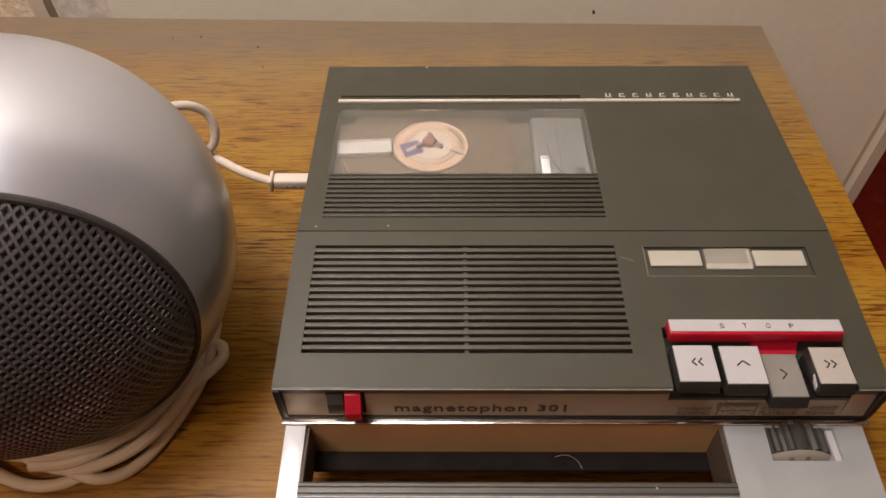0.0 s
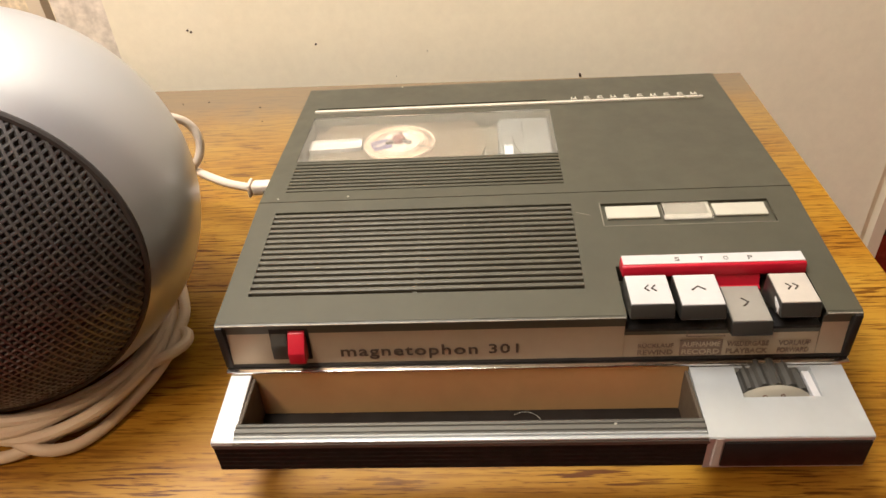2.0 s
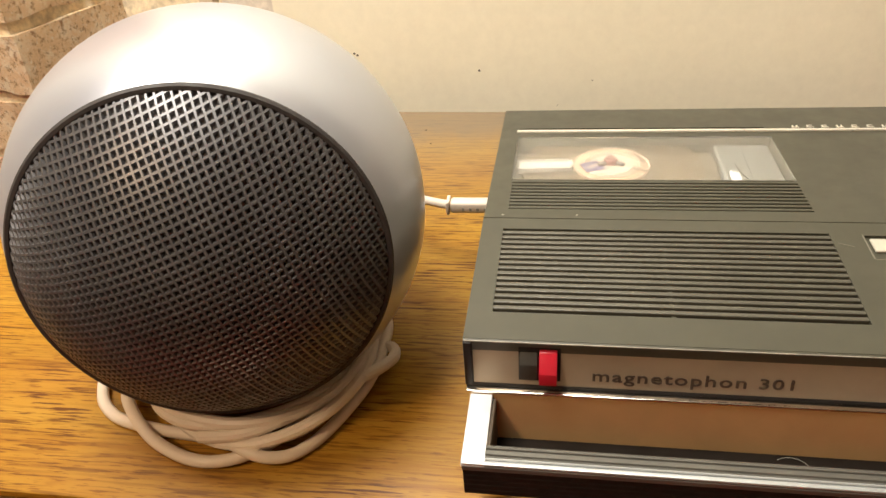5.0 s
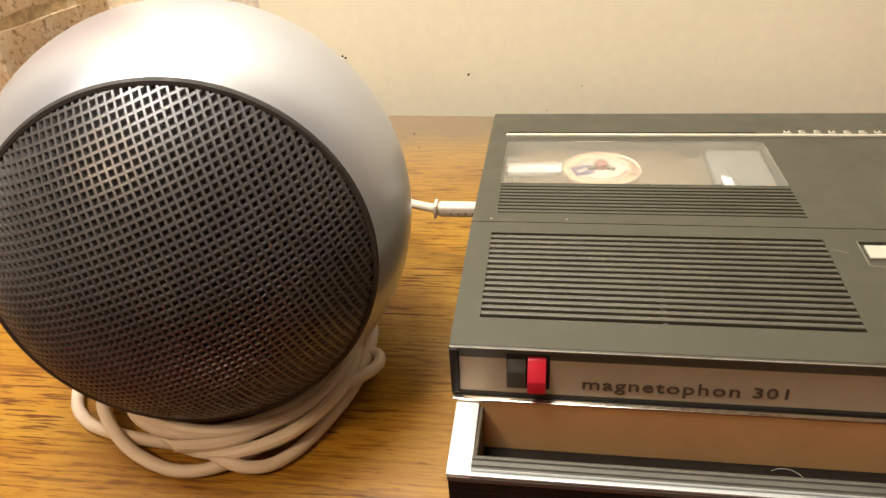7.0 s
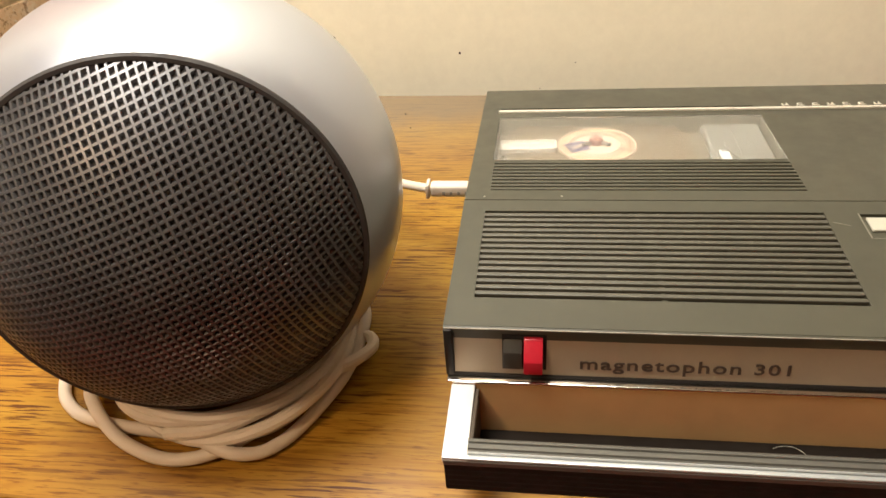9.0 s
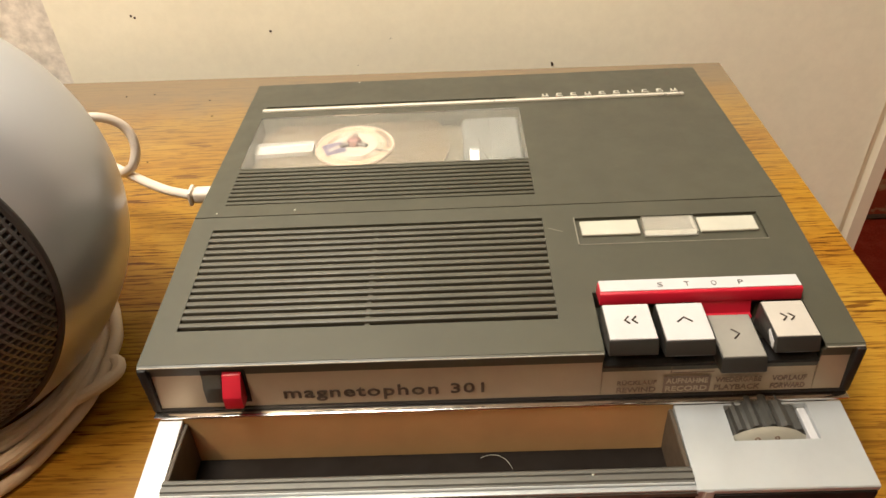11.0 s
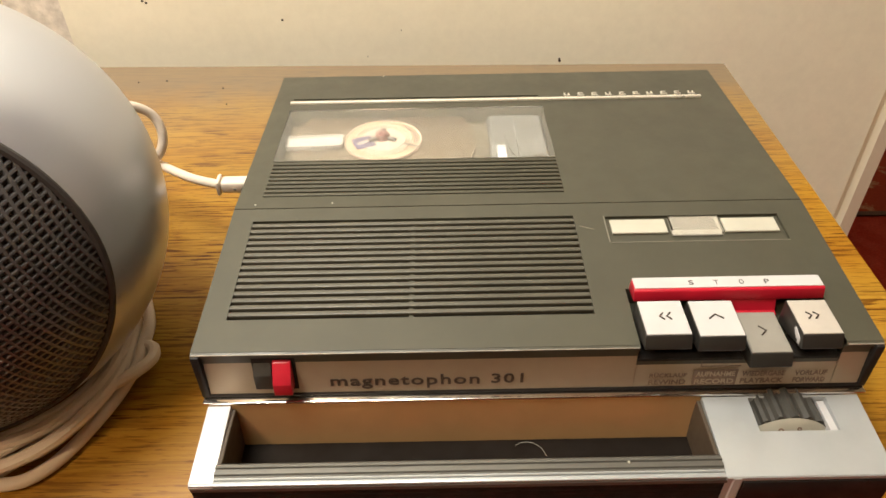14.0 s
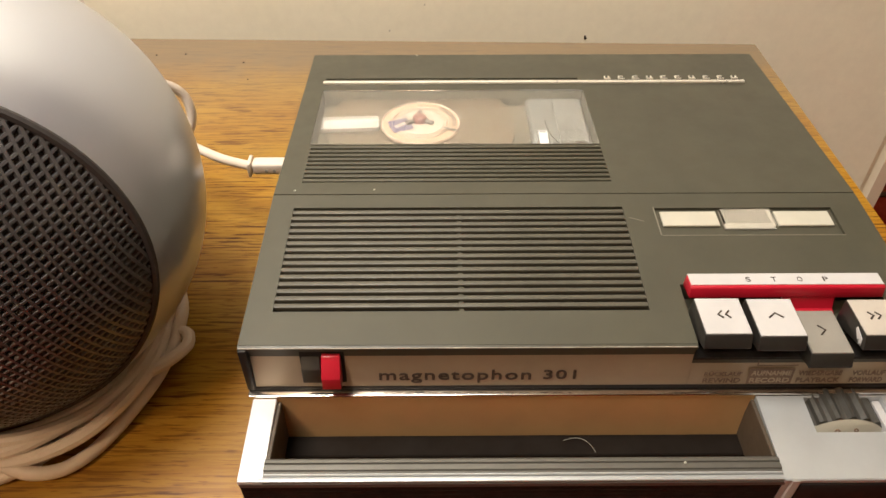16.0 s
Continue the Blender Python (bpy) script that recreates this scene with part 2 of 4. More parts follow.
PATTERN = carpet("patterned_red_carpet", (0.34, 0.05, 0.022), (0.46, 0.26, 0.13), 0.56)
BRICK, GLASS, HAZY = brick_material(), glass("clear_plastic"), glass("scratched_plastic_reflection_veil", 0.97)


# ---- building helpers ----
def finish(name, bm, mat, smooth_angle=35):
    bm.transform(Matrix.Scale(U, 4))
    bmesh.ops.recalc_face_normals(bm, faces=bm.faces)
    for fc in bm.faces:
        fc.smooth = True
    for e in bm.edges:
        e.smooth = len(e.link_faces) == 2 and e.calc_face_angle(0) < radians(smooth_angle)
    me = bpy.data.meshes.new(name)
    bm.to_mesh(me)
    bm.free()
    me.materials.append(mat)
    return me


def base_of(ob):
    p = Vector((0, 0, 0))
    while ob:
        p += ob.location
        ob = ob.parent
    return p


def part(name, bm, mat, parent, label=""):
    """One mesh under a thing or a part; the plan is in decimetres of the room."""
    bm.transform(Matrix.Translation(-base_of(parent) / U))
    ob = new(name, finish(name, bm, mat))
    ob.parent = parent
    return tagged(ob, label) if label else ob


def thing(name, place, label, category, group="", kind=""):
    ob = new(name)
    ob.location = Vector(place) * U
    ob.empty_display_size = 0.02
    return tagged(ob, label, category, group, kind)


def solo(name, bm, mat, label, category, kind="", group=""):
    """A thing that is one mesh."""
    return tagged(new(name, finish(name, bm, mat)), label, category, group, kind)


def box(x0, x1, y0, y1, z0, z1, bevel=0.0, seg=2, into=None):
    bm = into or bmesh.new()
    r = bmesh.ops.create_cube(bm, size=1.0)["verts"]
    bmesh.ops.transform(bm, verts=r, matrix=Matrix.Translation(((x0 + x1) / 2, (y0 + y1) / 2, (z0 + z1) / 2)) @ Matrix.Diagonal((x1 - x0, y1 - y0, z1 - z0, 1)))
    if bevel:
        es = list({e for v in r for e in v.link_edges})
        bmesh.ops.bevel(bm, geom=es, offset=bevel, segments=seg, profile=0.5, affect="EDGES")
    return bm


def prism(profile, x0, x1, bevel=0.0, seg=2, into=None):
    """A (y, z) outline drawn out along x."""
    bm = into or bmesh.new()
    a = [bm.verts.new((x0, y, z)) for y, z in profile]
    b = [bm.verts.new((x1, y, z)) for y, z in profile]
    n = len(profile)
    faces = [bm.faces.new(a), bm.faces.new(b[::-1])]
    for i in range(n):
        faces.append(bm.faces.new((a[i], b[i], b[(i + 1) % n], a[(i + 1) % n])))
    if bevel:
        bmesh.ops.bevel(bm, geom=list({e for f in faces for e in f.edges}), offset=bevel, segments=seg, profile=0.5, affect="EDGES")
    return bm


def cylinder(centre, axis, r, h, seg=48, r2=None, bevel=0.0, into=None):
    """A round piece standing on centre, along axis."""
    bm = into or bmesh.new()
    v = bmesh.ops.create_cone(bm, cap_ends=True, segments=seg, radius1=r, radius2=r if r2 is None else r2, depth=h)["verts"]
    turn = Vector(axis).to_track_quat("Z", "Y").to_matrix().to_4x4()
    bmesh.ops.transform(bm, verts=v, matrix=Matrix.Translation(centre) @ turn @ Matrix.Translation((0, 0, h / 2)))
    if bevel:
        es = [e for e in {e for q in v for e in q.link_edges} if e.calc_face_angle(0) > 0.6]
        bmesh.ops.bevel(bm, geom=es, offset=bevel, segments=2, profile=0.5, affect="EDGES")
    return bm


def smooth_path(points, steps=10, closed=False):
    """Points on a soft curve through the given ones."""
    p = [Vector(q) for q in points]
    n, out = len(p), []
    for i in range(n if closed else n - 1):
        a, b, c, d = (p[(i + k) % n] if closed else p[min(max(i + k, 0), n - 1)] for k in (-1, 0, 1, 2))
        for s in range(steps):
            t = s / steps
            out.append(0.5 * (2 * b + (c - a) * t + (2 * a - 5 * b + 4 * c - d) * t * t + (3 * b - a - 3 * c + d) * t ** 3))
    return out if closed else out + [p[-1]]


def tube(path, r, seg=10, closed=False, into=None):
    bm = into or bmesh.new()
    rings, n = [], len(path)
    up = Vector((0.13, 0.21, 0.97))
    for i, q in enumerate(path):
        d = (path[(i + 1) % n] - path[i - 1]) if closed else (path[min(i + 1, n - 1)] - path[max(i - 1, 0)])
        side = d.cross(up).normalized()
        top = side.cross(d).normalized()
        up = top
        rings.append([bm.verts.new(q + r * (math.cos(k) * side + math.sin(k) * top)) for k in (2 * math.pi * j / seg for j in range(seg))])
    for i in range(n if closed else n - 1):
        a, b = rings[i], rings[(i + 1) % n]
        for j in range(seg):
            bm.faces.new((a[j], a[(j + 1) % seg], b[(j + 1) % seg], b[j]))
    if not closed:
        bm.faces.new(rings[0][::-1])
        bm.faces.new(rings[-1])
    return bm


def lettering(text, size, width, m, mat, parent, name="lettering", depth=0.004, label="", bold=0.0, spacing=1.0):
    """Raised or printed writing from the built-in font; m places its lower left corner (decimetres)."""
    cu = bpy.data.curves.new(name, "FONT")
    cu.body, cu.size, cu.extrude = text, 1.0, 0.0
    cu.resolution_u, cu.offset, cu.space_character = 3, bold, spacing
    tmp = bpy.data.objects.new(name, cu)
    me = bpy.data.meshes.new_from_object(tmp)
    bpy.data.objects.remove(tmp)
    bm = bmesh.new()
    bm.from_mesh(me)
    bpy.data.meshes.remove(me)
    xs, ys = [v.co.x for v in bm.verts], [v.co.y for v in bm.verts]
    for v in bm.verts:
        v.co.x = (v.co.x - min(xs)) / (max(xs) - min(xs)) * width
        v.co.y = (v.co.y - min(ys)) / (max(ys) - min(ys)) * size
    r = bmesh.ops.extrude_face_region(bm, geom=list(bm.faces))["geom"]
    bmesh.ops.translate(bm, verts=[g for g in r if isinstance(g, bmesh.types.BMVert)], vec=(0, 0, depth))
    bm.transform(m)
    return part(name, bm, mat, parent, label)


def plate(xs, ys, depth, top, under, into=None):
    """A moulded plate with square pockets: depth(x, y) sinks a field below top(y); its outside walls reach down to under."""
    bm = into or bmesh.new()
    xs, ys = sorted(set(xs)), sorted(set(ys))
    n, m = len(xs) - 1, len(ys) - 1
    deep = [[depth((xs[i] + xs[i + 1]) / 2, (ys[j] + ys[j + 1]) / 2) for j in range(m)] for i in range(n)]

    def quad(*c):
        bm.faces.new([bm.verts.new(q) for q in c])

    for i in range(n):
        for j in range(m):
            d, x0, x1, y0, y1 = deep[i][j], xs[i], xs[i + 1], ys[j], ys[j + 1]
            quad((x0, y0, top(y0) - d), (x1, y0, top(y0) - d), (x1, y1, top(y1) - d), (x0, y1, top(y1) - d))
            for a, b, k in (((x1, y0), (x1, y1), (i + 1, j)), ((x0, y1), (x1, y1), (i, j + 1))):
                e = deep[k[0]][k[1]] if k[0] < n and k[1] < m else None
                za, zb = top(a[1]), top(b[1])
                if e is None:
                    quad((*a, za - d), (*b, zb - d), (*b, under), (*a, under))
                elif abs(e - d) > 1e-6:
                    quad((*a, za - d), (*b, zb - d), (*b, zb - e), (*a, za - e))
            if i == 0:
                quad((x0, y1, top(y1) - d), (x0, y0, top(y0) - d), (x0, y0, under), (x0, y1, under))
            if j == 0:
                quad((x0, y0, top(y0) - d), (x1, y0, top(y0) - d), (x1, y0, under), (x0, y0, under))
    quad((xs[0], ys[0], under), (xs[-1], ys[0], under), (xs[-1], ys[-1], under), (xs[0], ys[-1], under))
    bmesh.ops.remove_doubles(bm, verts=bm.verts, dist=1e-5)
    return bm


# ---- the room ----
def slab(name, x0, x1, y0, y1, z0, z1, mat, label, category):
    return solo(name, box(x0, x1, y0, y1, z0, z1), mat, label, category, "structure")


FLOOR = -7.3
slab("floor", -24, 26, -26, 11.2, FLOOR - 1, FLOOR, CARPET, "plain dark red carpet floor of the room", "floor")
slab("floor_beyond", -24, 26, 11.35, 30, FLOOR - 1, FLOOR + 0.02, PATTERN, "patterned red carpet beyond the doorway", "floor")
slab("threshold", -24, 26, 11.2, 11.35, FLOOR - 1, FLOOR + 0.04, DARKWOOD, "thin dark strip between two carpets", "threshold")
slab("ceiling", -24, 26, -26, 30, 17.0, 18.0, WALL, "plain cream painted ceiling", "ceiling")
slab("wall_left", -25, -24, -26, 30, FLOOR, 17, WALL, "plain cream painted wall", "wall")
slab("wall_right", 26, 27, -26, 30, FLOOR, 17, WALL, "plain cream painted wall", "wall")
slab("wall_front", -24, 26, -27, -26, FLOOR, 17, WALL, "plain cream painted wall behind the viewer", "wall")
slab("wall_far", -24, 26, 30, 31, FLOOR, 17, WALL, "plain cream painted wall beyond the doorway", "wall")
wall_back = slab("wall_back", -2.44, 5.40, 4.54, 4.70, FLOOR, 17, WALL, "cream painted wall panel with a few small drilled holes", "wall")
slab("doorway_trim", 5.47, 5.60, 4.46, 4.74, FLOOR, 17, TRIM, "cream gloss painted upright trim at the doorway", "trim")
slab("doorway_gap", 5.40, 5.47, 4.58, 4.70, FLOOR, 17, TRIM, "narrow recess beside the upright trim", "trim")
slab("wall_plaster", -2.96, -2.44, 4.56, 4.76, FLOOR, 17, PLASTER, "rough grey cement plaster strip beside the panel", "wall")
slab("pipe_casing", -3.22, -3.08, 4.60, 4.74, FLOOR, 17, TRIM, "pale upright casing beside the plaster", "trim")
slab("wall_recess", -6.0, -2.9, 5.5, 5.7, FLOOR, 17, MORTAR, "sandy brown masonry at the back of the recess", "wall")
slab("wall_beyond_pillar", -24, -8.1, 4.54, 4.74, FLOOR, 17, WALL, "plain cream painted wall past the pillar", "wall")
slab("wall_beyond_door", 15.0, 26, 4.54, 4.74, FLOOR, 17, WALL, "plain cream painted wall past the doorway", "wall")
slab("lintel", 5.60, 15.0, 4.54, 4.74, 13.2, 17, WALL, "plain cream painted wall over the doorway", "wall")
for x, z, r in ((-1.690, 0.438, 0.011), (-1.660, 0.420, 0.011), (-0.457, 0.240, 0.011), (2.130, -0.209, 0.013), (2.125, -0.190, 0.010), (0.63, 0.12, 0.005), (0.30, -0.13, 0.004)):
    part("drilled_hole", cylinder((x, 4.541, z), (0, -1, 0), r, 0.004, 14), INK, wall_back)


# ---- the desk ----
def desk():
    d = thing("desk", (0, 2, FLOOR), "oak veneered desk with a moulded front edge", "desk")
    x0, x1, back = -3.93, 3.48, 4.06
    edge = [(back, 0.0), (-0.375, 0.0), (-0.385, -0.006), (-0.388, -0.014), (-0.388, -0.044), (-0.376, -0.052), (-0.376, -0.22), (back, -0.22)]
    top = prism(edge, x0, x1)
    for v in top.verts:
        if v.co.y > 3.0:
            v.co.y -= 0.027 * (v.co.x - 0.4)
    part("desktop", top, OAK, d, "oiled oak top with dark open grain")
    mould = [(-0.370, -0.050), (-0.392, -0.056), (-0.416, -0.062), (-0.424, -0.072), (-0.428, -0.086), (-0.440, -0.090), (-0.453, -0.110), (-0.456, -0.136), (-0.446, -0.166), (-0.425, -0.192), (-0.40, -0.22), (-0.370, -0.22)]
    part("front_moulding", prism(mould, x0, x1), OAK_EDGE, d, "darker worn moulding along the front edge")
    part("front_panel", box(x0 + 0.1, x1 - 0.1, -0.30, -0.12, -1.9, -0.22, 0.01), DARKWOOD, d, "dark stained front panel")
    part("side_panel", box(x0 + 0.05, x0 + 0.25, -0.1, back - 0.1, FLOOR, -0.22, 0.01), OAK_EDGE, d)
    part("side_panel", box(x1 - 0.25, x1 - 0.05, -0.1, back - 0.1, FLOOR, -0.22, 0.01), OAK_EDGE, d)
    part("back_panel", box(x0 + 0.25, x1 - 0.25, back - 0.3, back - 0.2, FLOOR + 2, -0.22, 0.01), OAK_EDGE, d)
    return d


desk()


# ---- masonry pillar ----
def pillar():
    p = thing("brick_pillar", (-5.6, 4.6, FLOOR), "old rough red brick pillar with sandy mortar joints", "pillar", kind="structure")
    turn = Matrix.Translation((-4.93, 3.98, 0)) @ Matrix.Rotation(radians(-12.0), 4, "Z")
    core = box(-3.2, -0.040, 0.040, 2.0, FLOOR, 17)
    core.transform(turn)
    part("mortar", core, MORTAR, p)
    rnd = random.Random(4)
    kinds = []
    for k in range(4):
        bm = box(-1.09, 1.09, -0.5, 0.5, -0.285, 0.285)
        bmesh.ops.subdivide_edges(bm, edges=bm.edges[:], cuts=4, use_grid_fill=True)
        for v in bm.verts:
            q = v.co + Vector((k * 7, 3, 1))
            v.co += 0.035 * Vector(noise.noise_vector(q * 2.1)) + 0.022 * Vector(noise.noise_vector(q * 6.0))
        kinds.append(finish("brick", bm, BRICK))
    base = base_of(p) / U
    along_y = Matrix.Rotation(radians(90), 4, "Z")
    short = Matrix.Scale(0.46, 4, (1, 0, 0))
    for row in range(-11, 24):
        z = 0.575 + 0.70 * row
        if row % 2 == 0:
            spots = [Matrix.Translation((-0.5, 1.09, z)) @ along_y, Matrix.Translation((-2.19, 0.5, z))]
        else:
            spots = [Matrix.Translation((-1.09, 0.5, z)), Matrix.Translation((-0.5, 1.60, z)) @ along_y @ short, Matrix.Translation((-2.80, 0.5, z)) @ short]
        for m in spots:
            ob = new("brick", rnd.choice(kinds))
            m = Matrix.Translation(-base) @ turn @ m
            m.translation *= U
            ob.parent, ob.matrix_basis = p, m
    return p


pillar()


# ---- the ball speaker ----
def ball_speaker():
    c, R = Vector((-1.235, 0.603, 0.967)), 0.963
    n = Vector((0.258, -0.962, 0.085)).normalized()
    s = thing("ball_speaker", (c.x, c.y, 0), "silver spherical loudspeaker with black perforated front on coiled cable", "speaker")
    turn = n.to_track_quat("Z", "Y").to_matrix().to_4x4()
    cap = radians(53.0)

    def dome(r, a0, a1, rows, seg, thick=0.0):
        bm = bmesh.new()
        rings = []
        for i in range(rows + 1):
            a = a0 + (a1 - a0) * i / rows
            if math.sin(a) < 1e-4:
                rings.append([bm.verts.new((0, 0, r * math.cos(a)))])
            else:
                rings.append([bm.verts.new((r * math.sin(a) * math.cos(t), r * math.sin(a) * math.sin(t), r * math.cos(a))) for t in (2 * math.pi * k / seg for k in range(seg))])
        for p, q in zip(rings, rings[1:]):
            for k in range(seg):
                f = [p[k % len(p)], p[(k + 1) % len(p)], q[(k + 1) % len(q)], q[k % len(q)]]
                bm.faces.new(list(dict.fromkeys(f)))
        bm.transform(Matrix.Translation(c) @ turn)
        return bm

    part("shell", dome(R, cap + 0.012, math.pi, 56, 112), PAINT, s, "satin silver painted round shell")
    part("baffle", dome(R - 0.016, 0.0, cap, 24, 72), CLOTH, s, "dark cloth behind the grille")
    rim = []
    for k in range(112):
        t = 2 * math.pi * k / 112
        rim.append(Matrix.Translation(c) @ turn @ Vector(((R - 0.004) * math.sin(cap) * math.cos(t), (R - 0.004) * math.sin(cap) * math.sin(t), (R - 0.004) * math.cos(cap))))
    part("rim", tube(rim, 0.019, 8, True), RIM, s, "dark rim round the grille")
    # perforated front: two families of thin bars over the dome
    bm = bmesh.new()
    pitch, half, edge = 0.0298, 0.0092, R * math.sin(cap)
    spin = Matrix.Rotation(radians(GRID_TURN), 4, "Z")
    place = Matrix.Translation(c) @ turn @ spin
    for family in (0, 1):
        for i in range(-27, 28):
            u = i * pitch
            if abs(u) > edge - 0.02:
                continue
            lim = math.sqrt(edge * edge - u * u)
            steps = max(6, int(lim / 0.02))
            rows = []
            for j in range(steps + 1):
                v = -lim + 2 * lim * j / steps
                row = []
                for du, dr in ((-half, -0.013), (-half * 0.45, 0.0), (half * 0.45, 0.0), (half, -0.013)):
                    a, b = (u + du, v) if family == 0 else (v, u + du)
                    h = math.sqrt(max(R * R - a * a - b * b, 0.01))
                    k = (R + dr - 0.001 * family) / R
                    row.append(bm.verts.new(place @ (Vector((a, b, h)) * k)))
                rows.append(row)
            for p, q in zip(rows, rows[1:]):
                for k in range(3):
                    bm.faces.new((p[k], p[k + 1], q[k + 1], q[k]))
    g = part("grille", bm, MESHM, s, "black perforated metal grille")
    g["kind"] = "stuff"
    # cable outlet at the back
    part("cable_outlet", cylinder((-0.99, 1.52, 0.84), (0.27, 0.95, -0.1), 0.05, 0.06, 20, bevel=0.01), CABLE, s, "small white cable outlet")
    return s


GRID_TURN = 17.0
ball_speaker()


def speaker_cable():
    k = thing("speaker_cable", (-0.9, 0.9, 0), "white rubber cable coiled under the speaker, plugged into the recorder", "cable")
    loops = ((-1.17, 0.49, 0.57, 0.60, 0.10, 0.13, 2.6, 0.05), (-1.24, 0.53, 0.57, 0.58, 0.15, 0.16, 4.0, 0.04), (-1.18, 0.55, 0.59, 0.60, 0.14, 0.20, 5.2, 0.04))
    turns = (
        [(-2.08, 0.40, 0.034), (-2.03, 0.19, 0.034), (-1.90, 0.06, 0.034), (-1.74, 0.00, 0.034), (-1.50, -0.035, 0.034), (-1.20, -0.05, 0.034), (-0.92, -0.01, 0.036), (-0.76, 0.15, 0.05), (-0.66, 0.40, 0.07), (-0.64, 0.72, 0.08), (-0.86, 1.05, 0.06), (-1.35, 1.14, 0.05), (-1.88, 0.86, 0.04)],
        [(-1.90, 0.46, 0.095), (-1.865, 0.20, 0.095), (-1.766, 0.046, 0.092), (-1.58, -0.105, 0.055), (-1.36, -0.190, 0.036), (-1.18, -0.192, 0.040), (-1.02, -0.125, 0.060), (-0.86, 0.02, 0.085), (-0.73, 0.20, 0.095), (-0.64, 0.45, 0.11), (-0.66, 0.76, 0.12), (-0.90, 1.06, 0.10), (-1.35, 1.12, 0.10), (-1.76, 0.86, 0.10)],
        [(-1.62, 0.13, 0.150), (-1.45, 0.04, 0.135), (-1.30, -0.045, 0.115), (-1.15, -0.130, 0.100), (-1.00, -0.176, 0.075), (-0.885, -0.145, 0.045), (-0.80, -0.07, 0.036), (-0.735, 0.03, 0.036), (-0.66, 0.18, 0.050), (-0.59, 0.36, 0.075), (-0.565, 0.58, 0.10), (-0.59, 0.80, 0.13), (-0.80, 1.10, 0.13), (-1.30, 1.16, 0.14), (-1.74, 0.82, 0.15), (-1.78, 0.42, 0.16)],
    )
    for pts in turns:
        pts = [(x, y + 0.035, z) for x, y, z in pts]
        part("coil", tube(smooth_path(pts, 8, True), 0.031, 12, True), CABLE, k)
    for x, y, rx, ry, za, zb, ph, wob in loops:
        pts = []
        for j in range(14):
            a = 2 * math.pi * j / 14
            w = 1 + wob * math.sin(2 * a + ph) + wob * 0.6 * math.sin(3 * a + 2 * ph)
            zz = max(0.032, (za + zb) / 2 + (zb - za) / 2 * math.cos(a) + 0.03 * math.sin(2 * a + ph))
            pts.append((x + rx * w * math.cos(a), y + ry * w * math.sin(a), zz))
        part("coil", tube(smooth_path(pts, 8, True), 0.031, 10, True), CABLE, k)
    bight = [(-1.30, -0.10, 0.13), (-1.05, -0.08, 0.16), (-0.80, 0.10, 0.17), (-0.64, 0.30, 0.155), (-0.535, 0.43, 0.130), (-0.487, 0.53, 0.115), (-0.503, 0.605, 0.110), (-0.550, 0.628, 0.100), (-0.61, 0.60, 0.09), (-0.70, 0.57, 0.085)]
    part("bight", tube(smooth_path(bight, 8), 0.031, 10), CABLE, k)
    out = [(-0.99, 1.58, 0.86), (-0.92, 1.74, 0.86), (-0.81, 1.83, 0.83), (-0.72, 1.88, 0.74), (-0.685, 1.86, 0.62), (-0.73, 1.83, 0.50), (-0.86, 1.88, 0.42), (-1.00, 1.98, 0.39), (-1.03, 2.04, 0.40), (-0.95, 1.99, 0.42), (-0.76, 1.85, 0.42), (-0.52, 1.69, 0.42), (-0.33, 1.60, 0.43)]
    part("lead", tube(smooth_path(out, 8), 0.028, 12), CABLE, k)
    plug = part("plug", box(-0.31, -0.02, 1.555, 1.640, 0.392, 0.468, 0.018, 3), CABLE, k, "white moulded plug")
    part("collar", box(-0.335, -0.312, 1.546, 1.649, 0.384, 0.476, 0.010, 2), CABLE, plug)
    for j in range(4):
        x = -0.235 + 0.045 * j
        part("grip_rib", box(x, x + 0.016, 1.5525, 1.5560, 0.412, 0.432, 0.001, 1), METEREDGE, plug)
    return k


speaker_cable()


# ---- the tape recorder ----
X0, X1, HINGE, BACK = -0.014, 2.690, 0.868, 2.340
rec = thing("tape_recorder", (1.34, 1.0, 0), "grey-olive portable reel tape recorder with silver trim and carrying handle", "tape recorder")


def top_z(y):
    return 0.730 + (0.783 - 0.730) * y / HINGE if y <= HINGE else 0.783 + (0.740 - 0.783) * (y - HINGE) / (BACK - HINGE)


def on_top(x, y, lift=0.0):
    """A frame lying on the recorder's top at (x, y)."""
    slope = math.atan((0.783 - 0.730) / HINGE) if y <= HINGE else math.atan((0.740 - 0.783) / (BACK - HINGE))
    return Matrix.Translation((x, y, top_z(y) + lift)) @ Matrix.Rotation(slope, 4, "X")


GX0, GX1, GY0, GY1 = 0.093, 1.590, 0.165, 0.776
WX0, WX1, WY0, WY1 = 1.735, 2.540, 0.592, 0.766
KX0, KX1, KY1 = 1.740, 2.545, 0.300


def front_depth(x, y):
    if GX0 < x < GX1 and GY0 < y < GY1:
        return 0.10
    if WX0 < x < WX1 and WY0 < y < WY1:
        return 0.014
    if KX0 < x < KX1 and y < KY1:
        return 0.085
    return 0.0


part("front_cover", plate([X0, GX0, GX1, WX0, WX1, KX0, KX1, X1], [0.0, GY0, GY1, WY0, WY1, KY1, HINGE - 0.003], front_depth, top_z, 0.60), SHELL, rec)
part("grille_floor", box(GX0 + 0.002, GX1 - 0.002, GY0 + 0.002, GY1 - 0.002, 0.648, 0.655), VOID, rec)
pitch = (GY1 - GY0) / 15.55
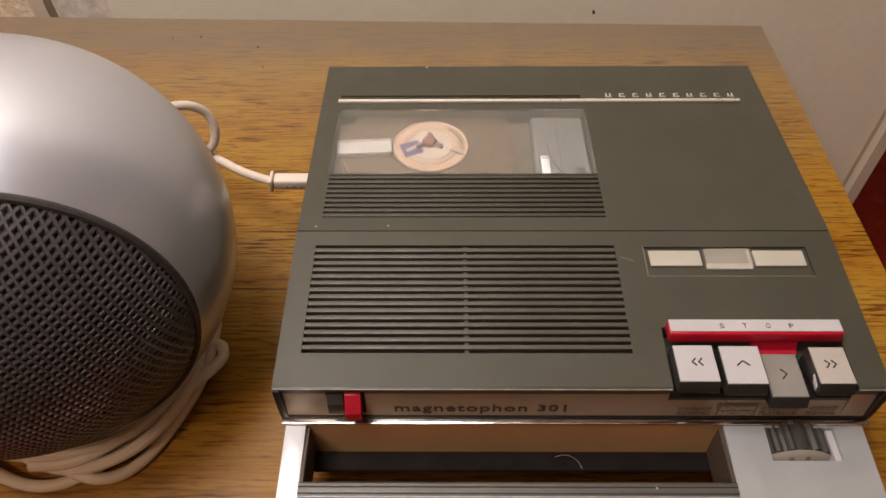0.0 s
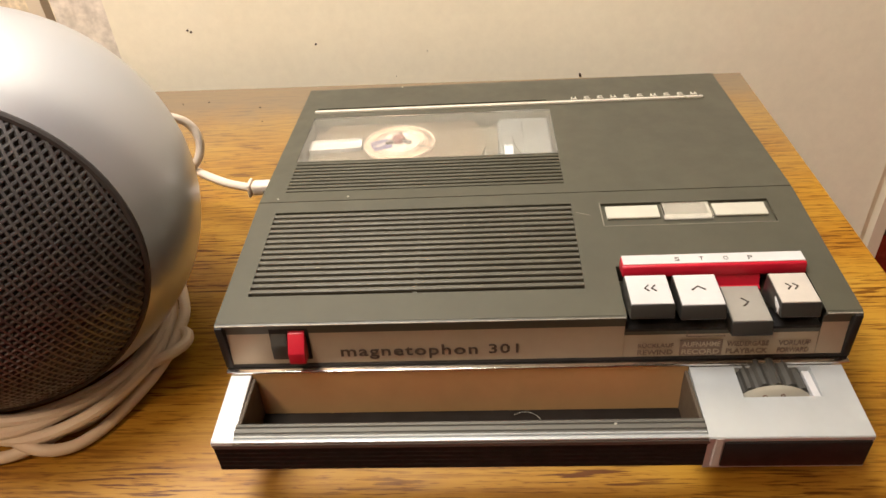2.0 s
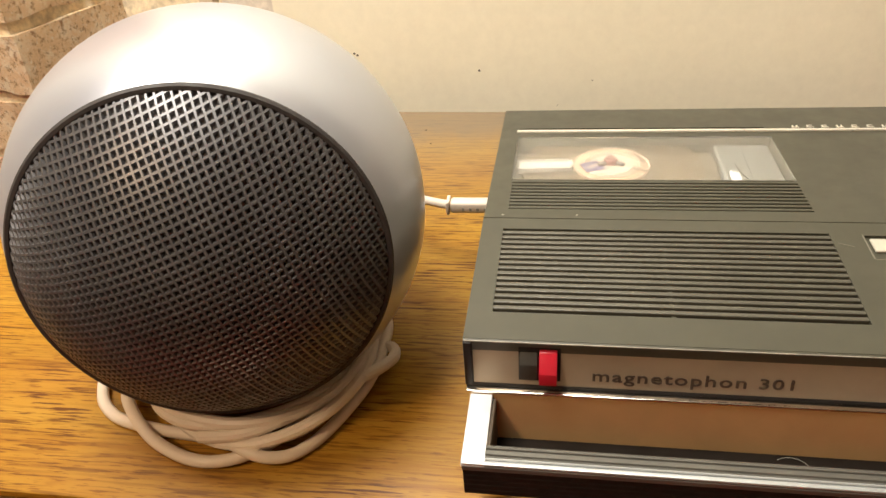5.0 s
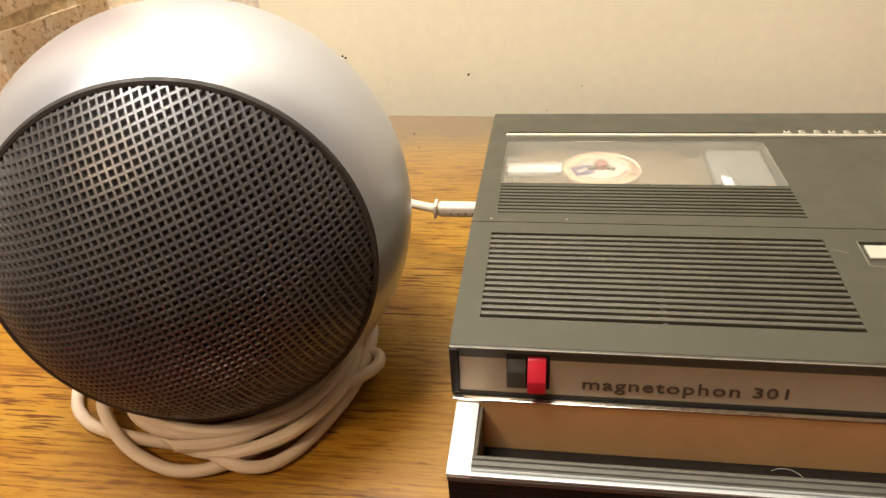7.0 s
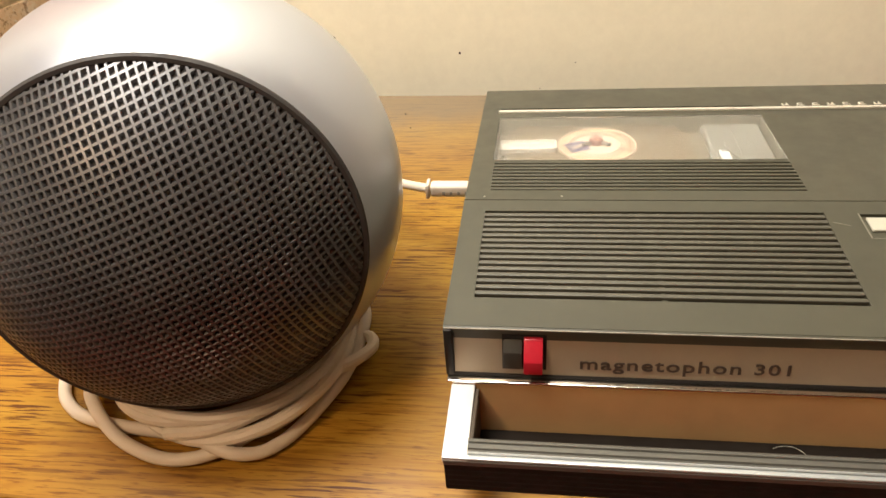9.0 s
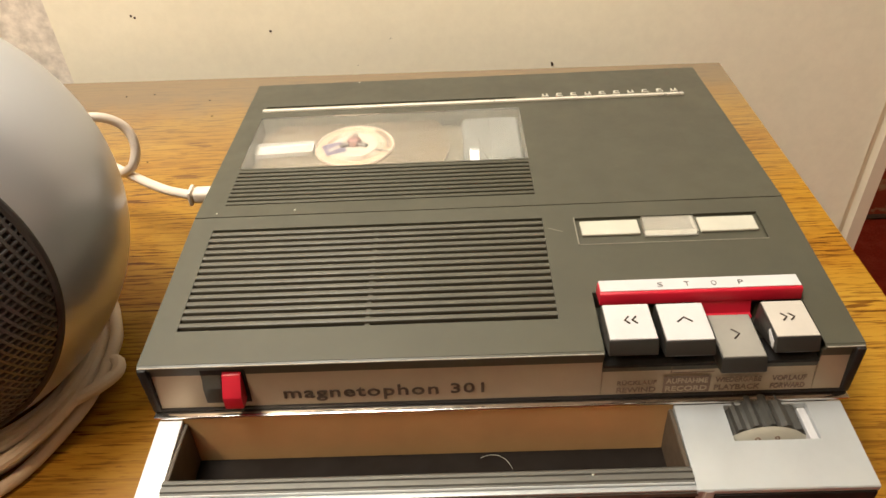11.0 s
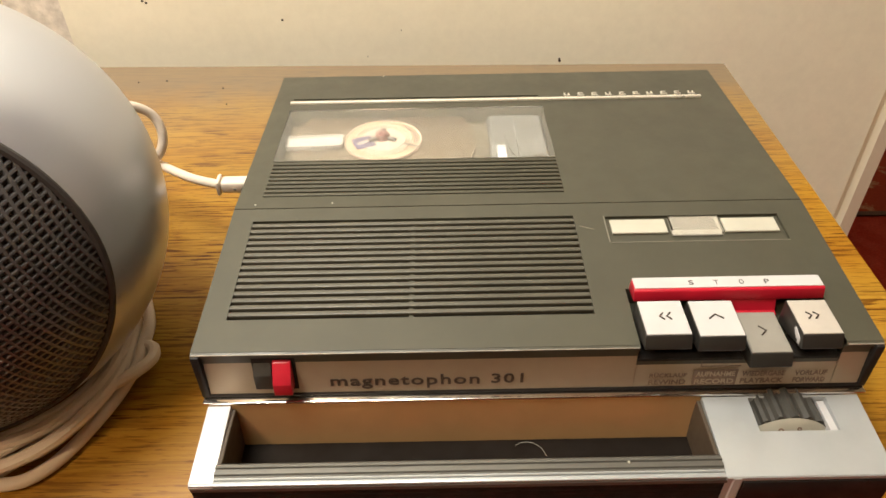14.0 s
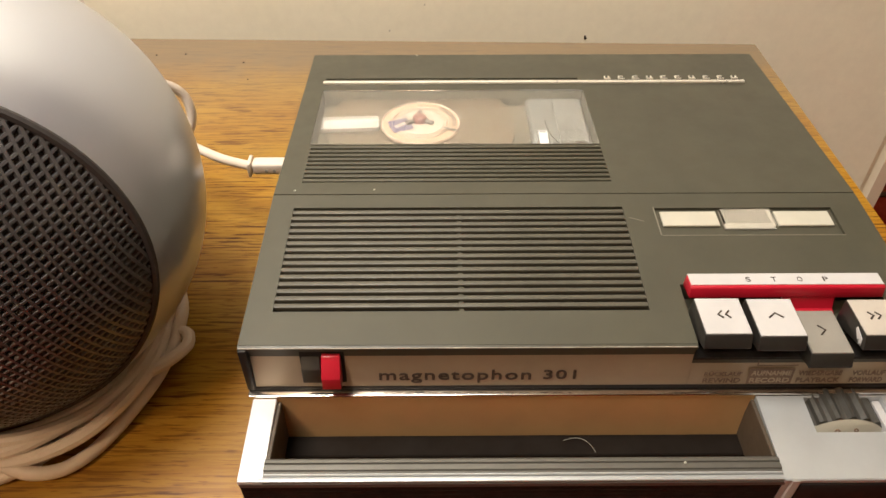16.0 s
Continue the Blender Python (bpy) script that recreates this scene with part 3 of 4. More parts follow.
for i in range(15):
    y = GY0 + pitch * (i + 0.55 + 0.27)
    bm = box(GX0, GX1, -0.0112, 0.0112, -0.026, 0.0, 0.004, 2)
    bm.transform(on_top(0, y, 0.001))
    part("slat", bm, SLAT, rec)
bm = box(-0.011, 0.011, GY0, GY1, -0.05, -0.002, 0.003, 1)
bm.transform(Matrix.Translation((0.843, 0, top_z(0.47) - 0.010)) @ Matrix.Rotation(0, 4, "X"))
bm.transform(Matrix.Translation((0, 0.47, top_z(0.47))) @ Matrix.Rotation(math.atan(0.053 / HINGE), 4, "X") @ Matrix.Translation((0, -0.47, -top_z(0.47))))
part("grille_rib", bm, SHELL, rec)

# lid with the reel window
LX0, LX1, LY0, LY1 = 0.095, 1.580, 1.305, 1.885
RX0, RX1, RY0, RY1 = 0.103, 1.577, 0.965, 1.295


def lid_depth(x, y):
    if LX0 < x < LX1 and LY0 < y < LY1:
        return 0.13
    if RX0 < x < RX1 and RY0 < y < RY1:
        return 0.016
    if 0.095 < x < 1.57 and (1.990 < y < 2.004 or 2.012 < y < 2.026):
        return 0.045
    return 0.0


lid = part("lid", plate([X0, 0.095, LX0, LX1, RX0, RX1, 1.57, X1], [HINGE + 0.003, RY0, RY1, LY0, LY1, 1.990, 2.004, 2.012, 2.026, BACK], lid_depth, top_z, 0.55), SHELL, rec)
for i in range(9):
    y = RY0 + (RY1 - RY0) * (i + 0.5) / 9
    bm = box(RX0, RX1, -0.0115, 0.0115, -0.016, 0.003, 0.004, 2)
    bm.transform(on_top(0, y, 0.0))
    part("rib", bm, SHELL, lid)
bm = box(0.085, 2.535, -0.013, 0.013, -0.004, 0.014, 0.005, 2)
bm.transform(on_top(0, 1.963))
part("trim_bar", bm, BRIGHT, lid, "thin bright metal trim bar")
# raised maker's mark as plain bright shapes
for i in range(10):
    bm = box(0, 0.040, 0, 0.007, 0.0, 0.010, 0.002, 1)
    box(0.004, 0.012, 0.006, 0.034, 0.0, 0.010, 0.002, 1, into=bm)
    if i % 3:
        box(0.010, 0.036, 0.028, 0.035, 0.0, 0.010, 0.002, 1, into=bm)
    else:
        box(0.028, 0.036, 0.006, 0.035, 0.0, 0.010, 0.002, 1, into=bm)
    bm.transform(on_top(1.722 + i * 0.0831, 2.000))
    part("badge_shape", bm, BRIGHT, lid)

# reel and head cover under the window
part("deck_plate", box(LX0 + 0.001, LX1 - 0.001, LY0 + 0.001, LY1 - 0.001, 0.632, 0.640), DECK, rec)
RC = Vector((0.655, 1.615, 0.655))


def clipped_disc(r, z0, z1, seg=96, r_in=0.0):
    """A flat round piece about the reel's axis, cut off at the window's walls."""
    bm = cylinder((RC.x, RC.y, z0), (0, 0, 1), r, z1 - z0, seg)
    for co, no in (((LX0 + 0.004, 0, 0), (-1, 0, 0)), ((LX1 - 0.004, 0, 0), (1, 0, 0)), ((0, LY0 + 0.004, 0), (0, -1, 0)), ((0, LY1 - 0.004, 0), (0, 1, 0))):
        r_ = bmesh.ops.bisect_plane(bm, geom=list(bm.verts) + list(bm.edges) + list(bm.faces), plane_co=co, plane_no=no, clear_outer=True)
        es = [e for e in r_["geom_cut"] if isinstance(e, bmesh.types.BMEdge)]
        if es:
            bmesh.ops.edgeloop_fill(bm, edges=es)
    return bm


reel = thing("tape_reel", (RC.x, RC.y, 0.640), "clear reel of brown tape with orange label inside the recorder", "tape reel")
part("tape_pack", clipped_disc(0.52, 0.640, 0.672), REEL, reel, "brown wound tape")
part("flange", clipped_disc(0.60, 0.673, 0.677), GLASS, reel)
label_disc = part("paper_label", clipped_disc(0.220, 0.678, 0.683), PAPER, reel, "round orange and cream paper label")
for r in (0.212, 0.158, 0.140, 0.124):
    path = [Vector((RC.x + r * math.cos(t), RC.y + r * math.sin(t), 0.684)) for t in (2 * math.pi * k / 72 for k in range(72))]
    part("label_ring", tube(path, 0.0045, 5, True), PAPERLINE, label_disc)
bm = bmesh.new()
for k in range(13):
    tick = box(0.172, 0.198, -0.005, 0.005, 0.6832, 0.6842)
    tick.transform(Matrix.Translation((RC.x, RC.y, 0)) @ Matrix.Rotation(radians(-8 + 5.2 * k), 4, "Z"))
    swap = bpy.data.meshes.new("swap")
    tick.to_mesh(swap)
    bm.from_mesh(swap)
    tick.free()
    bpy.data.meshes.remove(swap)
part("label_print", bm, LOBE, label_disc, "short dark strokes printed round the label")
part("label_centre", cylinder((RC.x, RC.y, 0.683), (0, 0, 1), 0.122, 0.003, 48), PAPERLINE, label_disc)
part("hub", cylinder((RC.x - 0.005, RC.y + 0.02, 0.684), (0, 0, 1), 0.046, 0.032, 30, 0.034, 0.006), HUB, reel, "dark red three-lobed hub")
for a in (90, 210, 330):
    bm = box(0.03, 0.085, -0.014, 0.014, 0.0, 0.018, 0.004, 1)
    bm.transform(Matrix.Translation((RC.x - 0.005, RC.y + 0.02, 0.685)) @ Matrix.Rotation(radians(a), 4, "Z"))
    part("hub_lobe", bm, LOBE, reel)
bm = box(-0.055, 0.055, -0.055, 0.055, 0.0, 0.003)
bm.transform(Matrix.Translation((RC.x - 0.110, RC.y - 0.030, 0.685)) @ Matrix.Diagonal((1.05, 1.05, 1, 1)) @ Matrix.Rotation(radians(22), 4, "Z"))
part("label_patch", bm, BLUE, label_disc, "violet square printed on the label")
bm = box(-0.036, 0.036, -0.012, 0.012, 0.0, 0.001)
bm.transform(Matrix.Translation((RC.x - 0.110, RC.y - 0.030, 0.6883)) @ Matrix.Rotation(radians(40), 4, "Z"))
part("patch_stroke", bm, PAPERLINE, label_disc)
bm = box(0.130, 0.214, -0.008, 0.008, 0.0, 0.002)
bm.transform(Matrix.Translation((RC.x, RC.y, 0.6885)) @ Matrix.Rotation(radians(-24), 4, "Z"))
part("label_slit", bm, GREYBAR, label_disc, "dark threading slit")
bm = box(0.226, 0.545, -0.060, 0.060, 0.0, 0.003, 0.02, 2)
bm.transform(Matrix.Translation((RC.x, RC.y, 0.679)) @ Matrix.Rotation(radians(183), 4, "Z"))
part("leader_strip", bm, LEADER, reel, "white leader showing in the reel")
reel.location.z += 0.0012
head = part("head_cover", box(1.25, 1.574, LY0 + 0.006, LY1 - 0.006, 0.641, 0.700, 0.028, 4), HEADGREY, rec, "satin silver tape head cover")
part("tape_guide", box(1.285, 1.335, 1.33, 1.50, 0.701, 0.722, 0.008, 2), WHITEKEY, head, "white tape guide")
arc = [Vector((1.50 - 0.16 * math.cos(t), 1.62 - 0.30 * math.sin(t), 0.702)) for t in (radians(k) for k in range(0, 91, 10))]
part("edge_line", tube(arc, 0.005, 6), GREYBAR, head)
part("guide_eye", cylinder((1.300, 1.478, 0.722), (0, 0, 1), 0.007, 0.002, 10), INK, head)
part("guide_eye", cylinder((1.320, 1.478, 0.722), (0, 0, 1), 0.007, 0.002, 10), INK, head)
part("head_step", prism([(1.34, 0.699), (1.84, 0.699), (1.84, 0.703), (1.36, 0.703)], 1.40, 1.555, 0.002, 1), HEADGREY, head)
part("slot", box(1.48, 1.53, 1.345, 1.42, 0.7020, 0.7045), INK, head)
bm = box(LX0 + 0.001, LX1 - 0.001, LY0 + 0.001 - 1.6, LY1 - 0.001 - 1.6, -0.014, -0.001)
bm.transform(on_top(0, 1.6))
pane = part("window_pane", bm, HAZY, lid, "clear scratched plastic window with a reflection haze mixed in")
pane.visible_shadow = False

# level window with its two cream plates
for a, b in ((1.754, 2.008), (2.270, 2.518)):
    bm = box(a, b, 0.652, 0.746, 0.0, 0.012, 0.003, 1)
    bm.transform(on_top(0, 0.687, -0.013) @ Matrix.Translation((0, -0.687, 0)))
    part("window_label", bm, LABELW, rec, "plain cream plate")
bm = box(2.024, 2.256, 0.634, 0.756, 0.0, 0.004, 0.001, 1)
bm.transform(on_top(0, 0.687, -0.013) @ Matrix.Translation((0, -0.687, 0)))
part("meter", bm, METER, rec, "small level meter under a clear cover")
bm = box(2.024, 2.256, 0.634, 0.756, 0.0, 0.014, 0.004, 1)
bm.transform(on_top(0, 0.687, -0.006) @ Matrix.Translation((0, -0.687, 0)))
part("meter_cover", bm, GLASS, rec).visible_shadow = False
# pale strips paint highlights along the clear cover's front and right edges
for x0, x1, y0, y1 in ((2.030, 2.250, 0.640, 0.664), (2.236, 2.250, 0.666, 0.750)):
    bm = box(x0, x1, y0, y1, 0.0, 0.003, 0.001, 1)
    bm.transform(on_top(0, 0.687, -0.0085) @ Matrix.Translation((0, -0.687, 0)))
    part("meter_glint", bm, METEREDGE, rec, "pale strip painting the highlight on the cover edge")
for x0, x1, y0, y1 in ((WX0 - 0.008, WX0 - 0.002, WY0 - 0.004, WY1 + 0.004), (WX0, WX1, WY0 - 0.008, WY0 - 0.003)):
    bm = box(x0, x1, y0, y1, 0.0, 0.002, 0.0008, 1)
    bm.transform(on_top(0, 0.687, 0.0) @ Matrix.Translation((0, -0.687, 0)))
    part("pale_rim", bm, PALELINE, rec, "thin pale line along two sides of the level window")
bm = box(-0.034, 0.034, -0.0022, 0.0022, 0.0, 0.0012)
bm.transform(on_top(1.640, 0.690) @ Matrix.Rotation(radians(-22), 4, "Z"))
part("scratch", bm, PALELINE, rec, "short pale scratch")

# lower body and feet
# added near-black sheet standing in for the dark gap below the panel
part("gap_sheet", box(X0 + 0.03, 2.02, -0.160, 0.02, 0.196, 0.2195, 0.006, 1), GAP_BLACK, rec, "added near-black sheet for the gap below the brown panel")
part("lower_body", box(X0 + 0.02, X1 - 0.02, 0.03, BACK - 0.02, 0.222, 0.60, 0.01), BLACK, rec)
for x in (0.25, 2.36):
    for y in (-0.10 if x > 1 else 0.35, 2.05):
        part("foot", cylinder((x, y, 0.0), (0, 0, 1), 0.13, 0.225, 28, 0.15, 0.02), BLACK, rec, "black rubber foot")

# front fascia
part("fascia_frame", prism([(0.0, 0.728), (-0.012, 0.722), (-0.012, 0.708), (0.010, 0.704), (0.010, 0.502), (0.03, 0.502), (0.03, 0.728)], X0, KX0), SHELL, rec)
part("fascia_frame", prism([(0.010, 0.640), (0.010, 0.502), (0.03, 0.502), (0.03, 0.640)], KX0, KX1), SHELL, rec)
part("fascia_frame", prism([(0.0, 0.728), (-0.012, 0.722), (-0.012, 0.708), (0.010, 0.704), (0.010, 0.502), (0.03, 0.502), (0.03, 0.728)], KX1, X1), SHELL, rec)
part("lower_rail", box(X0 + 0.002, X1 - 0.002, -0.024, 0.028, 0.4845, 0.5015, 0.003, 1), BLACK, rec, "thin black rail under the fascia")
part("end_post", box(X0, X0 + 0.036, -0.026, 0.012, 0.486, 0.722, 0.008, 2), BLACK, rec)
part("end_post", box(X1 - 0.036, X1, -0.026, 0.012, 0.486, 0.722, 0.008, 2), BLACK, rec)


def fascia(x0, x1, zt):
    return part("fascia", prism([(0.004, zt), (-0.018, 0.502), (0.009, 0.502), (0.009, zt)], x0, x1), PANEL, rec, "brushed warm metal fascia")


fas = fascia(X0 + 0.037, KX0 - 0.001, 0.703)
fas2 = fascia(KX0 + 0.001, KX1 - 0.001, 0.638)
fascia(KX1 + 0.001, X1 - 0.037, 0.703)
UPRIGHT = Matrix.Rotation(radians(84), 4, "X")


def on_front(x, z):
    y = 0.004 - (0.703 - z) * 0.11
    return Matrix.Translation((x, y - 0.002, z)) @ UPRIGHT


# model mark
lettering("magnetophon", 0.072, 0.600, on_front(0.516, 0.521), MARK, fas, "model_word", 0.003, bold=0.012, spacing=1.12)
lettering("301", 0.050, 0.128, on_front(1.164, 0.540), MARK, fas, "model_number", 0.003, bold=0.012, spacing=1.12)
for upper, lower, a, b in (("R\u00dcCKLAUF", "REWIND", 1.800, 1.950), ("WIEDERGABE", "PLAYBACK", 2.172, 2.345), ("VORLAUF", "FORWARD", 2.385, 2.515)):
    lettering(lower, 0.026, b - a, on_front(a, 0.514), FADED, fas2, "key_caption", 0.002, bold=0.02)
    lettering(upper, 0.026, b - a, on_front(a, 0.552), FADED, fas2, "key_caption", 0.002, bold=0.02)
bm = box(0, 0.178, 0, 0.082, 0, 0.0015)
bm.transform(on_front(1.976, 0.508))
plaque = part("record_plaque", bm, FADED, fas2, "dark plaque behind the record caption")
for text, z in (("RECORD", 0.515), ("AUFNAHME", 0.554)):
    lettering(text, 0.026, 0.158, on_front(1.986, z) @ Matrix.Translation((0, 0, 0.0018)), PANEL, plaque, "key_caption", 0.0015, bold=0.015)

for x0, x1, z0, z1 in ((1.998, 2.002, 0.608, 0.637), (1.998, 2.160, 0.606, 0.610)):
    bm = box(0, x1 - x0, 0, z1 - z0, 0, 0.0012)
    bm.transform(on_front(x0, z0))
    part("tab_line", bm, FADED, fas2)

# slide switch
sw = part("switch_well", prism([(0.000, 0.692), (-0.0185, 0.528), (0.008, 0.528), (0.008, 0.692)], 0.214, 0.386), VOID, rec, "black switch opening")
part("switch_step", prism([(-0.004, 0.672), (-0.032, 0.622), (-0.036, 0.545), (-0.012, 0.545)], 0.218, 0.292, 0.004, 2), WHEEL, sw)
part("red_slider", prism([(0.0, 0.684), (-0.016, 0.680), (-0.068, 0.606), (-0.072, 0.550), (-0.062, 0.544), (0.0, 0.548)], 0.299, 0.372, 0.004, 2), RED, sw, "bright red slide knob")

# pale strip: edge wear plus the cover's edge highlight, put into the colour
WORN_GLINT = worn("worn_edge_highlight", (0.34, 0.32, 0.28), 0.4, 0.2, 0.3, 120, 0, 0)
part("front_lip", box(X0 + 0.004, KX0 - 0.004, -0.0145, -0.010, 0.7215, 0.7275, 0.0015, 1), WORN_GLINT, rec, "worn front edge with its highlight painted pale")
part("front_lip", box(KX1 + 0.004, X1 - 0.004, -0.0145, -0.010, 0.7215, 0.7275, 0.0015, 1), WORN_GLINT, rec, "worn front edge with its highlight painted pale")

# keys
stop = part("stop_bar", prism([(0.304, 0.755), (0.301, 0.802), (0.236, 0.802), (0.228, 0.797), (0.218, 0.752), (0.304, 0.74)], 1.756, 2.536, 0.004, 2), RED, rec, "red stop bar with a white face")
part("stop_tongue", prism([(0.225, 0.752), (0.208, 0.700), (0.186, 0.696), (0.186, 0.690), (0.235, 0.690), (0.240, 0.752)], 2.136, 2.346), RED, stop)
bm = box(1.760, 2.532, -0.033, 0.030, -0.001, 0.003)
bm.transform(Matrix.Translation((0, 0.2745, 0.802)))
face = part("stop_face", bm, WHITEKEY, stop, "white face plate")
for i, ch in enumerate("STOP"):
    lettering(ch, 0.026, 0.021, Matrix.Translation((1.985 + i * 0.104, 0.257, 0.8055)), INK, face, "stop_letter", 0.001)


def chevron(pts, m, parent):
    bm = bmesh.new()
    for line in pts:
        path = [Vector((a, b, 0.0)) for a, b in line]
        tube(path, 0.0038, 5, into=bm)
    bm.transform(m)
    part("symbol", bm, INK, parent)


def key(x0, x1, yb, yf, zb, zf, mat, marks, label):
    skirt = [(yb, zb), (yf, zf), (yf - 0.022, zf - 0.052), (yf - 0.018, zf - 0.062), (yf + 0.02, zf - 0.062), (yb, zb - 0.12)]
    k = part("key", prism(skirt, x0, x1, 0.004, 2), KEYGREY, rec, label)
    slope = math.atan2(zb - zf, yb - yf)
    m = Matrix.Translation(((x0 + x1) / 2, (yb + yf) / 2, (zb + zf) / 2)) @ Matrix.Rotation(slope, 4, "X")
    hx, hy = (x1 - x0) / 2 - 0.004, (yb - yf) / 2 - 0.003
    bm = box(-hx, hx, -hy, hy, -0.002, 0.004, 0.002, 1)
    bm.transform(m)
    p = part("face_plate", bm, mat, k)
    chevron(marks, m @ Matrix.Translation((0, 0.005, 0.005)), p)
    return k


L = [[(0.0, 0.018), (-0.017, 0.0), (0.0, -0.018)], [(0.028, 0.018), (0.011, 0.0), (0.028, -0.018)]]
Rr = [[(-x, y) for x, y in s] for s in L]
key(1.748, 1.928, 0.170, -0.016, 0.800, 0.797, WHITEKEY, L, "white-faced rewind key")
key(1.950, 2.130, 0.166, -0.026, 0.800, 0.795, WHITEKEY, [[(-0.028, -0.010), (0.0, 0.013), (0.028, -0.010)]], "white-faced record key")
key(2.160, 2.325, 0.172, -0.046, 0.725, 0.718, PRESSED, [[(-0.012, 0.024), (0.012, 0.0), (-0.012, -0.024)]], "pressed dull grey playback key")
key(2.344, 2.503, 0.160, -0.026, 0.800, 0.797, DULLKEY, Rr, "dull white-faced forward key with a chipped corner")
flake = bmesh.new()
fv = [flake.verts.new(p) for p in ((2.3425, 0.03, 0.787), (2.3425, -0.02, 0.772), (2.3425, -0.026, 0.742), (2.3425, -0.019, 0.752), (2.3425, -0.014, 0.738), (2.3425, -0.006, 0.757), (2.3425, 0.002, 0.750), (2.3425, 0.034, 0.776))]
top = bmesh.ops.extrude_face_region(flake, geom=[flake.faces.new(fv)])["geom"]
bmesh.ops.translate(flake, verts=[g for g in top if isinstance(g, bmesh.types.BMVert)], vec=(-0.003, 0, 0))
part("chipped_film", flake, WHITEKEY, rec, "torn white film on the forward key")
part("key_bed", box(KX0 + 0.002, KX1 - 0.002, -0.004, 0.236, 0.638, 0.652), VOID, rec)

# handle deck
part("chrome_edge", box(X0 + 0.005, X1 - 0.005, -0.052, 0.0, 0.470, 0.484, 0.005, 2), CHROME, rec, "bright metal edge strip")
part("inner_panel", prism([(-0.046, 0.470), (-0.066, 0.222), (-0.03, 0.222), (-0.02, 0.470)], X0 + 0.03, 2.02), BROWN, rec, "satin metal panel behind the handle, coloured for reflected wood")
handle = part("handle_arm", prism([(-0.05, 0.466), (-0.392, 0.440), (-0.402, 0.430), (-0.402, 0.415), (-0.05, 0.40)], 0.010, 0.104, 0.004, 2), SILVER, rec, "bright silver handle arm")
part("arm_side", prism([(-0.05, 0.40), (-0.395, 0.414), (-0.395, 0.262), (-0.05, 0.25)], 0.014, 0.1045, 0.006, 2), BLACK, handle)
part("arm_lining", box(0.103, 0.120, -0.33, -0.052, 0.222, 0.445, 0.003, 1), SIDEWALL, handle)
bar = part("handle_bar", prism([(-0.312, 0.448), (-0.322, 0.456), (-0.334, 0.456), (-0.337, 0.449), (-0.344, 0.449), (-0.347, 0.455), (-0.362, 0.454), (-0.365, 0.446), (-0.372, 0.446), (-0.372, 0.30), (-0.312, 0.30)], 0.103, 2.018), GREYBAR, rec, "ribbed grey metal handle bar")
part("chrome_line", box(0.103, 2.018, -0.381, -0.3725, 0.43, 0.448, 0.003, 1), SOFTSILVER, bar)
part("chrome_line", box(0.012, 2.03, -0.402, -0.3815, 0.428, 0.440, 0.004, 2), SOFTSILVER, bar)
part("grey_line", box(0.014, 2.03, -0.404, -0.386, 0.400, 0.426, 0.003, 1), GREYBAR, bar)
part("front_strip", box(0.016, 2.03, -0.400, -0.373, 0.258, 0.398, 0.003, 1), STRIP, bar, "black ribbed front strip")
for k in range(5):
    part("strip_rib", box(0.017, 2.029, -0.4012, -0.3995, 0.264 + 0.027 * k, 0.289 + 0.027 * k, 0.0015, 1), STRIP, bar)
part("end_cap", box(2.046, 2.080, -0.408, -0.36, 0.262, 0.436, 0.004, 1), WHITEKEY, bar, "small pale end cap")

# volume panel and wheel
CX0, CX1, CY0, CY1 = 2.205, 2.520, -0.213, -0.058


def deck_z(y):
    return 0.466 + (0.440 - 0.466) * (-0.05 - y) / 0.352


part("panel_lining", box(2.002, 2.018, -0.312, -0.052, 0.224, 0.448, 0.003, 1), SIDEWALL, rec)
vol = part("volume_panel", plate([2.020, CX0, CX1, 2.652], [-0.402, CY0, CY1, -0.05], lambda x, y: 0.16 if CX0 < x < CX1 and CY0 < y < CY1 else 0.0, deck_z, 0.250), SOFTSILVER, rec, "satin silver panel with a thumb wheel")
part("panel_front", box(2.085, 2.650, -0.410, -0.395, 0.262, 0.412, 0.006, 2), BLACK, vol, "black front face")
part("panel_lip", box(2.020, 2.654, -0.406, -0.396, 0.416, 0.438, 0.003, 1), SOFTSILVER, vol)
part("well", box(CX0 + 0.001, CX1 - 0.001, CY0 + 0.001, CY1 - 0.001, 0.295, 0.305), VOID, vol)
bm = box(2.489, 2.519, CY0 + 0.002, CY1 - 0.002, 0.30, 0.4425, 0.002, 1)
part("well_lip", bm, WHITEKEY, vol, "pale lip of the wheel opening")
WC, WR = Vector((2.346, 0.0, 0.282)), 0.212
bm = bmesh.new()
teeth = 22
ra, rb = [], []
